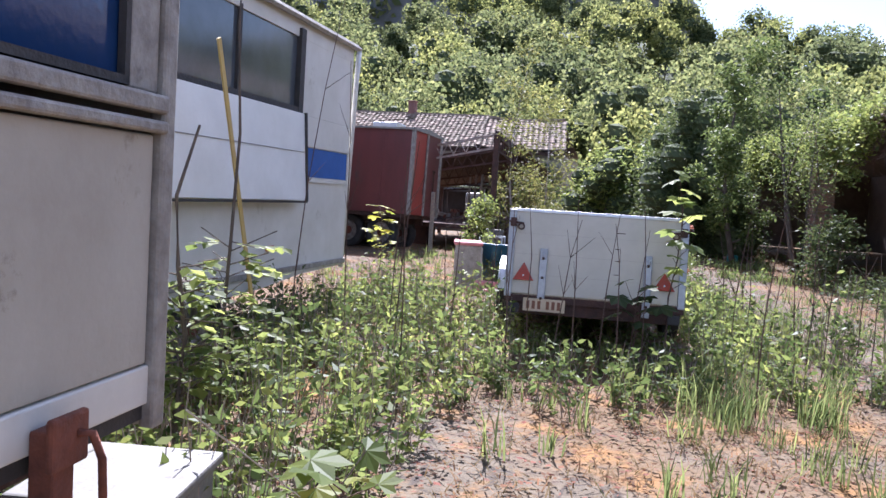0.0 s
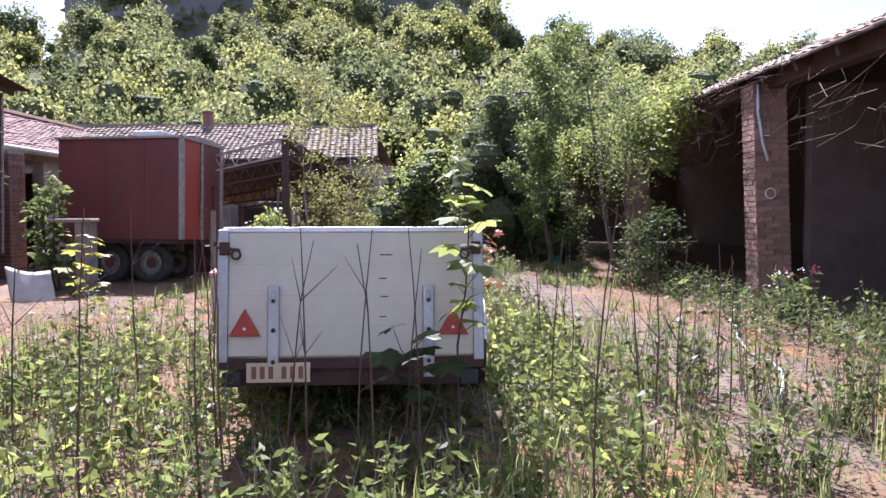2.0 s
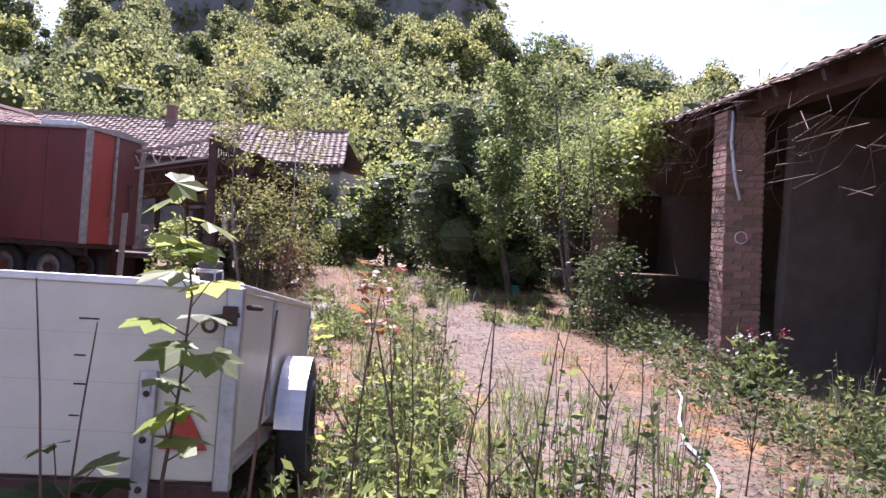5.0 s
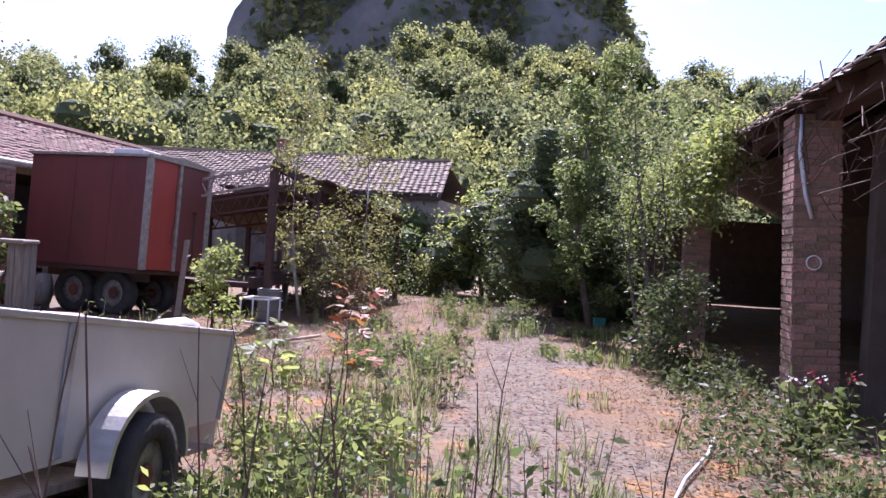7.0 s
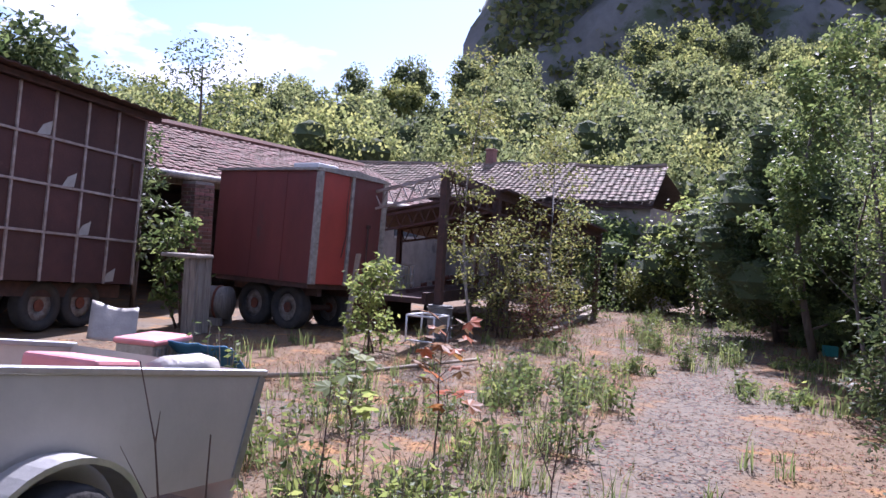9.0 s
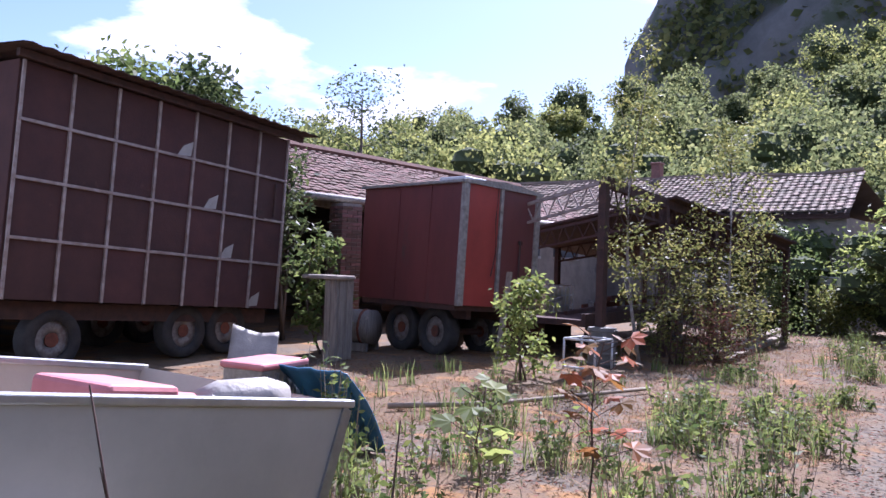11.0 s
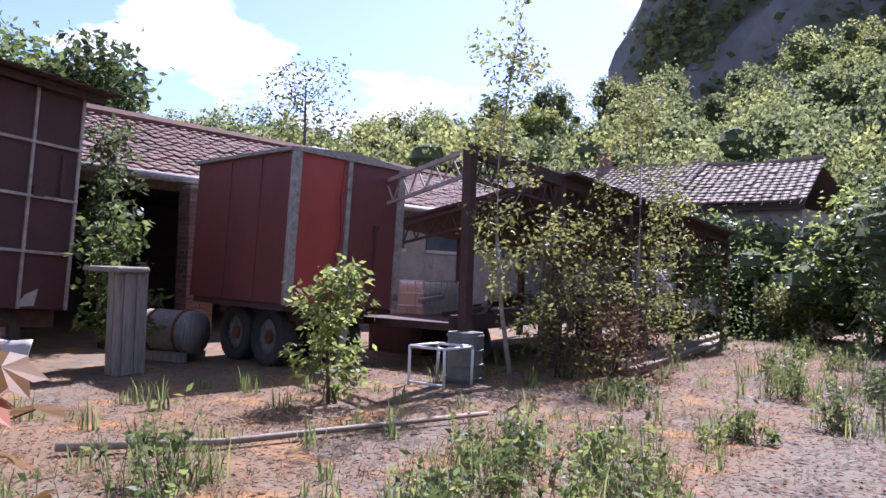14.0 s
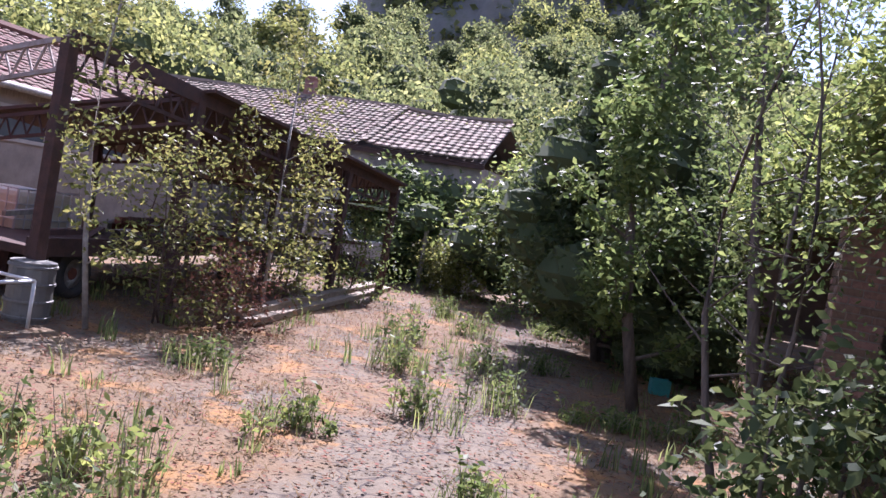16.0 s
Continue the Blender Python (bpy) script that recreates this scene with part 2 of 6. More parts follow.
def ground_material():
    """Old concrete yard: bare pinkish-grey slabs with fine cracks, overgrown by orange-brown dead moss and soil."""
    m = material("yard", (0.155, 0.124, 0.084), (0.094, 0.073, 0.049), 7, 0.93, bump=0.5, bump_scale=50)
    n, l = m.node_tree.nodes, m.node_tree.links
    b = n["Principled BSDF"]
    base = b.inputs["Base Color"].links[0].from_socket
    co = n["Texture Coordinate"].outputs["Object"]

    def noise_mask(scale, low, high, detail=8):
        t = n.new("ShaderNodeTexNoise")
        t.inputs["Scale"].default_value, t.inputs["Detail"].default_value, t.inputs["Roughness"].default_value = scale, detail, 0.68
        l.new(co, t.inputs["Vector"])
        r = n.new("ShaderNodeValToRGB")
        r.color_ramp.elements[0].position, r.color_ramp.elements[1].position = low, high
        l.new(t.outputs["Fac"], r.inputs[0])
        return r.outputs[0]

    def over(col, mask, rgb):
        x = n.new("ShaderNodeMix")
        x.data_type = "RGBA"
        l.new(mask, x.inputs[0])
        l.new(col, x.inputs[6])
        x.inputs[7].default_value = (*rgb, 1)
        return x.outputs[2]

    v = n.new("ShaderNodeTexVoronoi")
    v.feature = "DISTANCE_TO_EDGE"
    v.inputs["Scale"].default_value = 4.2
    wob = n.new("ShaderNodeTexNoise")
    wob.inputs["Scale"].default_value = 2.5
    l.new(co, wob.inputs["Vector"])
    wmix = n.new("ShaderNodeMix")
    wmix.data_type = "RGBA"
    wmix.inputs[0].default_value = 0.30
    l.new(co, wmix.inputs[6])
    l.new(wob.outputs["Color"], wmix.inputs[7])
    l.new(wmix.outputs[2], v.inputs["Vector"])
    cr = n.new("ShaderNodeValToRGB")
    cr.color_ramp.elements[0].color, cr.color_ramp.elements[1].color = (1, 1, 1, 1), (0, 0, 0, 1)
    cr.color_ramp.elements[0].position, cr.color_ramp.elements[1].position = 0.012, 0.045
    l.new(v.outputs["Distance"], cr.inputs[0])
    col = over(base, cr.outputs[0], (0.06, 0.045, 0.033))
    # earth and dead moss, thick where no slab is bare
    col = over(col, noise_mask(0.42, 0.43, 0.53), (0.140, 0.088, 0.043))
    col = over(col, noise_mask(1.6, 0.52, 0.62), (0.245, 0.122, 0.034))
    col = over(col, noise_mask(6.0, 0.56, 0.64), (0.085, 0.055, 0.036))
    # the driven strip stays bare but for scraps
    xyz = n.new("ShaderNodeSeparateXYZ")
    l.new(co, xyz.inputs[0])
    ex = n.new("ShaderNodeMath")
    ex.operation = "MULTIPLY_ADD"
    l.new(xyz.outputs[1], ex.inputs[0])
    ex.inputs[1].default_value, ex.inputs[2].default_value = 0.15, -2.75
    sm = n.new("ShaderNodeMath")
    sm.operation = "ADD"
    l.new(xyz.outputs[0], sm.inputs[0])
    l.new(ex.outputs[0], sm.inputs[1])
    ab = n.new("ShaderNodeMath")
    ab.operation = "ABSOLUTE"
    l.new(sm.outputs[0], ab.inputs[0])
    wn2 = n.new("ShaderNodeTexNoise")
    wn2.inputs["Scale"].default_value, wn2.inputs["Detail"].default_value = 1.1, 9
    wn2.inputs["Roughness"].default_value = 0.72
    l.new(co, wn2.inputs["Vector"])
    sc = n.new("ShaderNodeMath")
    sc.operation = "MULTIPLY_ADD"
    l.new(wn2.outputs["Fac"], sc.inputs[0])
    sc.inputs[1].default_value = 3.4
    l.new(ab.outputs[0], sc.inputs[2])
    rr = n.new("ShaderNodeValToRGB")
    rr.color_ramp.elements[0].position, rr.color_ramp.elements[1].position = 0.51, 0.60
    rr.color_ramp.elements[0].color, rr.color_ramp.elements[1].color = (1, 1, 1, 1), (0, 0, 0, 1)
    dv = n.new("ShaderNodeMath")
    dv.operation = "MULTIPLY"
    dv.inputs[1].default_value = 0.25
    l.new(sc.outputs[0], dv.inputs[0])
    l.new(dv.outputs[0], rr.inputs[0])
    bare = over(over(base, cr.outputs[0], (0.045, 0.034, 0.026)), noise_mask(5.0, 0.57, 0.63), (0.10, 0.060, 0.036))
    last = n.new("ShaderNodeMix")
    last.data_type = "RGBA"
    l.new(rr.outputs[0], last.inputs[0])
    l.new(col, last.inputs[6])
    l.new(bare, last.inputs[7])
    col = last.outputs[2]
    l.new(col, b.inputs["Base Color"])
    return m


M["yard"] = ground_material()


# ---- mesh helpers ----
class Shape:
    """Collects vertices and faces of one mesh."""

    def __init__(self):
        self.v, self.f = [], []

    def add(self, verts, faces):
        k = len(self.v)
        self.v += [tuple(p) for p in verts]
        self.f += [tuple(i + k for i in f) for f in faces]
        return self

    def box(self, c, s, m=None):
        c, h = Vector(c), Vector(s) / 2
        p = [Vector((x * h.x, y * h.y, z * h.z)) for x in (-1, 1) for y in (-1, 1) for z in (-1, 1)]
        p = [(m @ q if m else q) + c for q in p]
        return self.add(p, [(0, 1, 3, 2), (4, 6, 7, 5), (0, 4, 5, 1), (2, 3, 7, 6), (0, 2, 6, 4), (1, 5, 7, 3)])

    def beam(self, a, b, w, h):
        """A square bar from a to b."""
        a, b = Vector(a), Vector(b)
        d = b - a
        q = d.to_track_quat("Y", "Z").to_matrix()
        return self.box((a + b) / 2, (w, d.length, h), q)

    def tube(self, pts, r0, r1=None, n=6, caps=True):
        r1 = r0 if r1 is None else r1
        pts = [Vector(p) for p in pts]
        k, last = len(self.v), len(pts) - 1
        for i, p in enumerate(pts):
            d = pts[min(i + 1, last)] - pts[max(i - 1, 0)]
            q = d.to_track_quat("Z", "Y").to_matrix()
            r = r0 + (r1 - r0) * i / last
            self.v += [tuple(p + q @ Vector((r * math.cos(a), r * math.sin(a), 0))) for a in (2 * math.pi * j / n for j in range(n))]
        for i in range(last):
            self.f += [(k + i * n + j, k + i * n + (j + 1) % n, k + (i + 1) * n + (j + 1) % n, k + (i + 1) * n + j) for j in range(n)]
        if caps:
            self.f += [tuple(k + j for j in range(n - 1, -1, -1)), tuple(k + last * n + j for j in range(n))]
        return self

    def prism(self, outline, depth, m):
        """An outline in x, z pushed along y, placed by the matrix m."""
        n = len(outline)
        p = [m @ Vector((x, y, z)) for y in (0, depth) for x, z in outline]
        return self.add(p, [tuple(range(n)), tuple(range(2 * n - 1, n - 1, -1))] + [(i, i + n, (i + 1) % n + n, (i + 1) % n) for i in range(n)])

    def ring(self, c, axis, ro, ri, w, n=24):
        """A wheel-like ring round an axis."""
        q = Vector(axis).to_track_quat("Z", "Y").to_matrix()
        k = len(self.v)
        for r, z in ((ri, -w / 2), (ro * 0.96, -w / 2), (ro, -w / 3), (ro, w / 3), (ro * 0.96, w / 2), (ri, w / 2)):
            self.v += [tuple(Vector(c) + q @ Vector((r * math.cos(a), r * math.sin(a), z))) for a in (2 * math.pi * j / n for j in range(n))]
        for i in range(6):
            o, p = k + i * n, k + ((i + 1) % 6) * n
            self.f += [(o + j, o + (j + 1) % n, p + (j + 1) % n, p + j) for j in range(n)]
        return self

    def mesh(self, name, mat, smooth=False):
        me = bpy.data.meshes.new(name)
        me.from_pydata(self.v, [], self.f)
        me.materials.append(mat)
        if smooth:
            me.polygons.foreach_set("use_smooth", [True] * len(me.polygons))
        me.update()
        return me


def thing(name, at, label, category, turn=0.0, group="", tilt=0.0):
    """An empty at a thing's base that carries its parts."""
    ob = new(name)
    ob.empty_display_size = 0.2
    ob.matrix_world = Matrix.Translation(at) @ Matrix.Rotation(radians(turn), 4, "Z") @ Matrix.Rotation(radians(tilt), 4, "X")
    return tagged(ob, label, category, group)


def part(name, shape, mat, parent=None, label="", bevel=0.0, smooth=False, kind=""):
    """One mesh under a thing or under a part."""
    ob = new(name, shape.mesh(name, M[mat], smooth))
    ob.parent = parent
    if bevel:
        mod = ob.modifiers.new("bevel", "BEVEL")
        mod.width, mod.segments, mod.limit_method = bevel, 2, "ANGLE"
    return tagged(ob, label, kind=kind)


def solo(name, shape, mat, label, category, at=(0, 0, 0), group="", kind="", bevel=0.0, smooth=False):
    """A thing of one mesh."""
    ob = new(name, shape.mesh(name, M[mat], smooth))
    ob.location = at
    if bevel:
        mod = ob.modifiers.new("bevel", "BEVEL")
        mod.width, mod.segments, mod.limit_method = bevel, 2, "ANGLE"
    return tagged(ob, label, category, group, kind)


def np_mesh(name, verts, faces, mat, at=(0, 0, 0), parent=None):
    me = bpy.data.meshes.new(name)
    faces = np.asarray(faces, dtype=np.int32)
    k = faces.shape[1]
    me.vertices.add(len(verts))
    me.vertices.foreach_set("co", np.asarray(verts, dtype=np.float32).ravel())
    me.loops.add(faces.size)
    me.loops.foreach_set("vertex_index", faces.ravel())
    me.polygons.add(len(faces))
    me.polygons.foreach_set("loop_start", np.arange(0, faces.size, k, dtype=np.int32))
    me.update(calc_edges=True)
    me.validate()
    me.materials.append(M[mat])
    ob = new(name, me)
    ob.location, ob.parent = at, parent
    return ob


def unit(rng, n):
    d = rng.normal(size=(n, 3))
    return d / np.linalg.norm(d, axis=1)[:, None]


def leaves_at(points, size, rng, droop=0.3, slim=0.45, facing=None):
    """Folded diamond leaves, two triangles each, at the points."""
    n = len(points)
    d = unit(rng, n)
    d[:, 2] = d[:, 2] * 0.6 - droop
    d /= np.linalg.norm(d, axis=1)[:, None]
    if facing is not None:
        d = np.cross(facing * 0.8 + 0.9 * rng.normal(size=(n, 3)), unit(rng, n))
        d /= np.linalg.norm(d, axis=1)[:, None] + 1e-9
    s = np.cross(d, unit(rng, n) if facing is None else facing * 0.8 + 0.8 * rng.normal(size=(n, 3)))
    s /= np.linalg.norm(s, axis=1)[:, None] + 1e-9
    up = np.cross(s, d)
    ln = (size * rng.uniform(0.6, 1.35, n))[:, None]
    mid = points + d * ln * 0.45
    v = np.stack([points, mid + s * ln * slim * 0.5 + up * ln * 0.08, points + d * ln, mid - s * ln * slim * 0.5 + up * ln * 0.08], 1).reshape(-1, 3)
    return v, (np.arange(n)[:, None] * 4 + np.arange(4)).astype(np.int32)


def crown_points(n, blobs, rng, shell=0.55, outward=False):
    """Points spread over a set of lumps (x, y, z, radius, squash), denser near their skins."""
    blobs = np.array(blobs, float)
    pick = rng.choice(len(blobs), n, p=blobs[:, 3] ** 2 / (blobs[:, 3] ** 2).sum())
    r = shell + (1 - shell) * rng.random(n) ** 0.7
    r *= 1 + 0.22 * rng.normal(size=n) * (rng.random(n) < 0.35)
    q = unit(rng, n) * (r * blobs[pick, 3])[:, None]
    q[:, 2] *= blobs[pick, 4]
    return (blobs[pick, :3] + q, q / (np.linalg.norm(q, axis=1)[:, None] + 1e-9)) if outward else blobs[pick, :3] + q


def lump(shape, c, r, squash, rng):
    """A rough closed lump, added inside a crown as dark shade colour and to block light."""
    k = len(shape.v)
    n, m = 7, 4
    for j in range(1, m):
        t = math.pi * j / m
        for i in range(n):
            a = 2 * math.pi * (i + 0.5 * j) / n
            q = r * rng.uniform(0.85, 1.1)
            shape.v.append((c[0] + q * math.sin(t) * math.cos(a), c[1] + q * math.sin(t) * math.sin(a), c[2] + q * squash * math.cos(t)))
    shape.v += [(c[0], c[1], c[2] + r * squash), (c[0], c[1], c[2] - r * squash)]
    top = k + n * (m - 1)
    for i in range(n):
        shape.f.append((top, k + i, k + (i + 1) % n))
        shape.f.append((top + 1, k + n * (m - 2) + (i + 1) % n, k + n * (m - 2) + i))
        for j in range(m - 2):
            o = k + j * n
            shape.f.append((o + i, o + n + i, o + n + (i + 1) % n, o + (i + 1) % n))


def tree(name, at, height, spread, label, category, leaf="leaf", bark="bark", count=4000, size=0.1, base=0.35, trunk=0.08, seed=1, limbs=9, lean=(0, 0), squash=0.85, blob=0.42, stems=1, dense=False):
    """A tapered trunk with limbs, and a ragged crown of single leaves gathered round the limbs' ends."""
    rng = np.random.default_rng(seed)
    ob = thing(name, at, label, category)
    wood, blobs = Shape(), []
    for s in range(stems):
        off = Vector((rng.normal(0, spread * 0.14), rng.normal(0, spread * 0.14), 0)) * (s > 0)
        top = Vector((lean[0], lean[1], height)) + off * 2.5
        bend = Vector((rng.normal(0, 0.06), rng.normal(0, 0.06), 0)) * height
        pts = [off + (top - off) * u + bend * math.sin(u * 3.1) for u in (0, 0.2, 0.4, 0.6, 0.8, 1.0)]
        wood.tube(pts, trunk * (1 if s == 0 else 0.7), trunk * 0.15, 7)
        for i in range(limbs):
            u = base + (0.97 - base) * (i + 0.5) / limbs
            p = off + (top - off) * u + bend * math.sin(u * 3.1)
            a = i * 2.4 + rng.normal(0, 0.4)
            reach = spread * (1.0 - 0.6 * max(0.0, (u - base) / (1 - base)) ** 1.5) * rng.uniform(0.55, 1.1)
            e = p + Vector((math.cos(a) * reach, math.sin(a) * reach, height * rng.uniform(0.03, 0.16)))
            mid = (p + e) / 2 + Vector((0, 0, -0.04 * height * rng.random()))
            wood.tube([p, mid, e], trunk * 0.35 * (1.15 - u), trunk * 0.06, 5, False)
            for c, k in ((e, 1.0), (mid, 0.7)):
                blobs.append((c.x, c.y, c.z, spread * blob * k * rng.uniform(0.6, 1.25), squash))
        blobs.append((top.x, top.y, top.z - 0.05 * height, spread * blob * 0.6, 1.2))
    part("trunk", wood, bark, ob, smooth=True)
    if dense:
        # dark lumps stand in for the shade inside a dense crown
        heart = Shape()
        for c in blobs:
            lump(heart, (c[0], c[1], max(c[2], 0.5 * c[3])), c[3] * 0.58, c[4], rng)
        part("shade_lumps", heart, "crown_shade", ob)
    pts = crown_points(count, blobs, rng, 0.60 if dense else 0.35)
    pts[:, 2] = np.maximum(pts[:, 2], 0.05)
    v, f = leaves_at(pts, size, rng)
    np_mesh("crown", v, f, leaf, parent=ob)
    return ob


# ---- ground and hills ----
def yard_height(x, y):
    return 0.035 * noise.noise(Vector((x * 0.35, y * 0.35, 0.2))) + 0.012 * noise.noise(Vector((x * 1.7, y * 1.7, 3.1)))


def ground():
    xs = sorted(set([-900, -500, -250, -120, -60, -30] + [round(-20 + 0.4 * i, 2) for i in range(90)] + [20, 30, 60, 120, 250, 500, 900]))
    ys = sorted(set([-900, -400, -150, -60, -25] + [round(-12 + 0.4 * i, 2) for i in range(125)] + [42, 50, 60, 90, 150, 300, 900]))
    v = [(x, y, yard_height(x, y) if abs(x) < 18 and -12 < y < 38 else 0.0) for y in ys for x in xs]
    n = len(xs)
    s = Shape().add(v, [(j * n + i, j * n + i + 1, (j + 1) * n + i + 1, (j + 1) * n + i) for j in range(len(ys) - 1) for i in range(n - 1)])
    solo("ground", s, "yard", "old concrete yard overgrown with orange dead moss", "ground", kind="structure", smooth=True)


ground()


SKYLINE = ((-60, 8.0), (-25, 11.0), (-13, 13.2), (-4, 14.6), (5, 16.0), (12, 16.0), (22, 14.4), (33, 13.2), (43, 11.0), (60, 9.5), (90, 8.5))


def hill_height(x, y, tree=8.0):
    """The wooded hillside: the tops of the woods climb row by row to the skyline."""
    d, b = math.hypot(x - 2.0, y), math.degrees(math.atan2(2.0 - x, y))
    top = float(np.interp(b, [q[0] for q in SKYLINE], [q[1] for q in SKYLINE]))
    u = min(1.0, max(0.0, (d - 45.0) / 95.0))
    z = d * math.tan(radians(8.6 + (top - 8.6) * u)) - tree
    if d > 140:
        z -= (d - 140) * 0.30
    return max(-3.0, z) - (2.0 if d < 46 else 0.0)


def hillside():
    v, f, n = [], [], 60
    ds = [40, 44, 48, 54, 60, 68, 77, 87, 98, 110, 124, 140, 165, 200]
    for d in ds:
        for i in range(n + 1):
            b = radians(-75 + 175 * i / n)
            x, y = 2.0 - math.sin(b) * d, math.cos(b) * d
            v.append((x, y, hill_height(x, y) - 0.4))
    f = [(j * (n + 1) + i, (j + 1) * (n + 1) + i, (j + 1) * (n + 1) + i + 1, j * (n + 1) + i + 1) for j in range(len(ds) - 1) for i in range(n)]
    solo("hillside", Shape().add(v, f), "hill_earth", "dark earth of the steep wooded hillside", "hill", kind="structure", smooth=True)


hillside()


def crag():
    """The steep rocky height above the woods."""
    s, rings, seg = Shape(), 18, 64
    for i in range(rings + 1):
        u = i / rings
        r = 98 * (1 - u) ** 0.40 + 3
        for j in range(seg):
            a = 2 * math.pi * j / seg
            k = 1 + 0.20 * noise.noise(Vector((math.cos(a) * 2.4, math.sin(a) * 2.4, u * 3))) + 0.12 * noise.noise(Vector((math.cos(a) * 9, math.sin(a) * 9, u * 11)))
            s.v.append((r * k * math.cos(a), r * k * math.sin(a) * 0.7, 150 * u + 4 * noise.noise(Vector((a * 3, u * 8, 2)))))
    for i in range(rings):
        s.f += [(i * seg + j, i * seg + (j + 1) % seg, (i + 1) * seg + (j + 1) % seg, (i + 1) * seg + j) for j in range(seg)]
    solo("crag", s, "rock", "dark rocky crag rising above the woods", "hill", at=(-80, 310, 15), kind="structure", smooth=True)
    rng = np.random.default_rng(5)
    n = 42000
    a, u = rng.uniform(0, 2 * math.pi, n), rng.random(n) ** 0.8
    r = 99 * (1 - u) ** 0.40 + 3
    keep = np.sin(a * 7 + u * 9) + np.sin(a * 17 - u * 23) > -0.75
    p = np.stack([r * np.cos(a), r * np.sin(a) * 0.7, 150 * u], 1)[keep] + rng.normal(0, 1.6, (keep.sum(), 3))
    v, f = leaves_at(p, 3.0, rng, 0.2, 0.7)
    tagged(np_mesh("crag_scrub", v, f, "leaf_forest", (-80, 310, 15)), "dark scrub and trees clinging to the crag", "woods", kind="stuff")


crag()


def woods():
    """The wood on the slope: big rounded crowns with dark lumps for the shaded gaps between, one behind the other."""
    rng = np.random.default_rng(11)
    groups = {"leaf_forest": [], "leaf_wood_light": [], "leaf_wood_dark": []}
    trunks, hearts = Shape(), Shape()
    for d0, step in ((46, 6.6), (54, 7.0), (63, 7.4), (73, 7.8), (84, 8.2), (96, 8.6), (109, 9.0), (122, 9.4), (136, 9.8)):
        n = int(radians(150) * d0 / step * 1.30)
        for i in range(n):
            b = radians(100 - 150 * (i + rng.uniform(-0.45, 0.45)) / n)
            d = d0 * rng.uniform(0.95, 1.05)
            x, y = 2.0 - math.sin(b) * d, math.cos(b) * d
            if x > 5 and y < 34:
                continue
            z, h = hill_height(x, y), rng.uniform(6.0, 10.4)
            w = h * rng.uniform(0.46, 0.62)
            blobs = [(x, y, z + h * 0.60, w * 0.72, 1.0), (x, y, z + h * 0.90, w * 0.42, 0.9)]
            for k in range(8):
                a, q, u = k * 2.4 + rng.uniform(-0.4, 0.4), w * rng.uniform(0.45, 0.85), 0.25 + 0.55 * k / 8 + rng.uniform(0, 0.1)
                blobs.append((x + q * math.cos(a) * (1.2 - 0.6 * u), y + q * math.sin(a) * (1.2 - 0.6 * u), z + h * u, w * rng.uniform(0.28, 0.48), 0.85))
            # lumps added inside the crown block light and colour its gaps dark
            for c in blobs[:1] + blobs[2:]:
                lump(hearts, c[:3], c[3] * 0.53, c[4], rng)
            k = 3200 if d < 70 else 2100
            p, nrm = crown_points(k, blobs, rng, 0.62, True)
            groups[rng.choice(["leaf_forest", "leaf_forest", "leaf_wood_light", "leaf_wood_dark"])].append((p, nrm, np.full(k, 0.32 if d < 70 else 0.46)))
            trunks.tube([(x, y, z - 1), (x + rng.normal(0, 0.3), y, z + h * 0.6)], 0.16, 0.06, 5, False)
    for mat, got in groups.items():
        p, q, s = (np.concatenate([g[i] for g in got]) for i in range(3))
        v, f = leaves_at(p, s, rng, 0.2, 0.7, q)
        tagged(np_mesh("woods", v, f, mat), "dense broadleaf wood in early summer leaf on the slope", "woods", kind="stuff")
    solo("woods_trunks", trunks, "bark", "grey-brown trunks of the wood on the slope", "woods", kind="stuff")
    solo("woods_shade_lumps", hearts, "crown_shade", "dark lumps added in the wood's crowns as shade between leaves", "woods", kind="stuff")


woods()


# ---- buildings ----
def tiled_roof(name, a, b, up, rows, cols, mat, parent, seed=3, sag=0.0, thick=0.05, lap=1.18):
    """Rows of single overlapping tiles from the eave a-b up the slope vector; a little uneven."""
    rng = np.random.default_rng(seed)
    a, b, up = (np.array(q, float) for q in (a, b, up))
    e, sl = (b - a) / cols, up / rows
    nrm = np.cross(b - a, up)
    nrm /= np.linalg.norm(nrm)
    if nrm[2] < 0:
        nrm = -nrm
    i, j = np.meshgrid(np.arange(cols), np.arange(rows))
    i, j = i.ravel(), j.ravel()
    u = (i + 0.5) / cols
    drop = -sag * (np.sin(u * math.pi * 1.0) + 0.25 * np.sin(u * 9.0))
    o = a + i[:, None] * e + j[:, None] * sl + rng.normal(0, 0.006, (len(i), 3))
    o[:, 2] += drop
    o += nrm * rng.uniform(0.0, 0.012, len(i))[:, None]
    lift = nrm * 0.035
    lo_l, lo_r = o + lift, o + e * 0.96 + lift
    hi_l, hi_r = o + sl * lap + nrm * 0.008, o + e * 0.96 + sl * lap + nrm * 0.008
    mid_lo, mid_hi = (lo_l + lo_r) / 2 + nrm * 0.022, (hi_l + hi_r) / 2 + nrm * 0.022
    bl, br = lo_l - nrm * 0.03, lo_r - nrm * 0.03
    v = np.stack([lo_l, mid_lo, lo_r, hi_r, mid_hi, hi_l, bl, br], 1).reshape(-1, 3)
    k = np.arange(len(i))[:, None] * 8
    f = np.concatenate([k + np.array([0, 1, 4, 5]), k + np.array([1, 2, 3, 4]), k + np.array([6, 7, 2, 0])])
    return tagged(np_mesh(name, v, f, mat, parent=parent), kind="stuff")


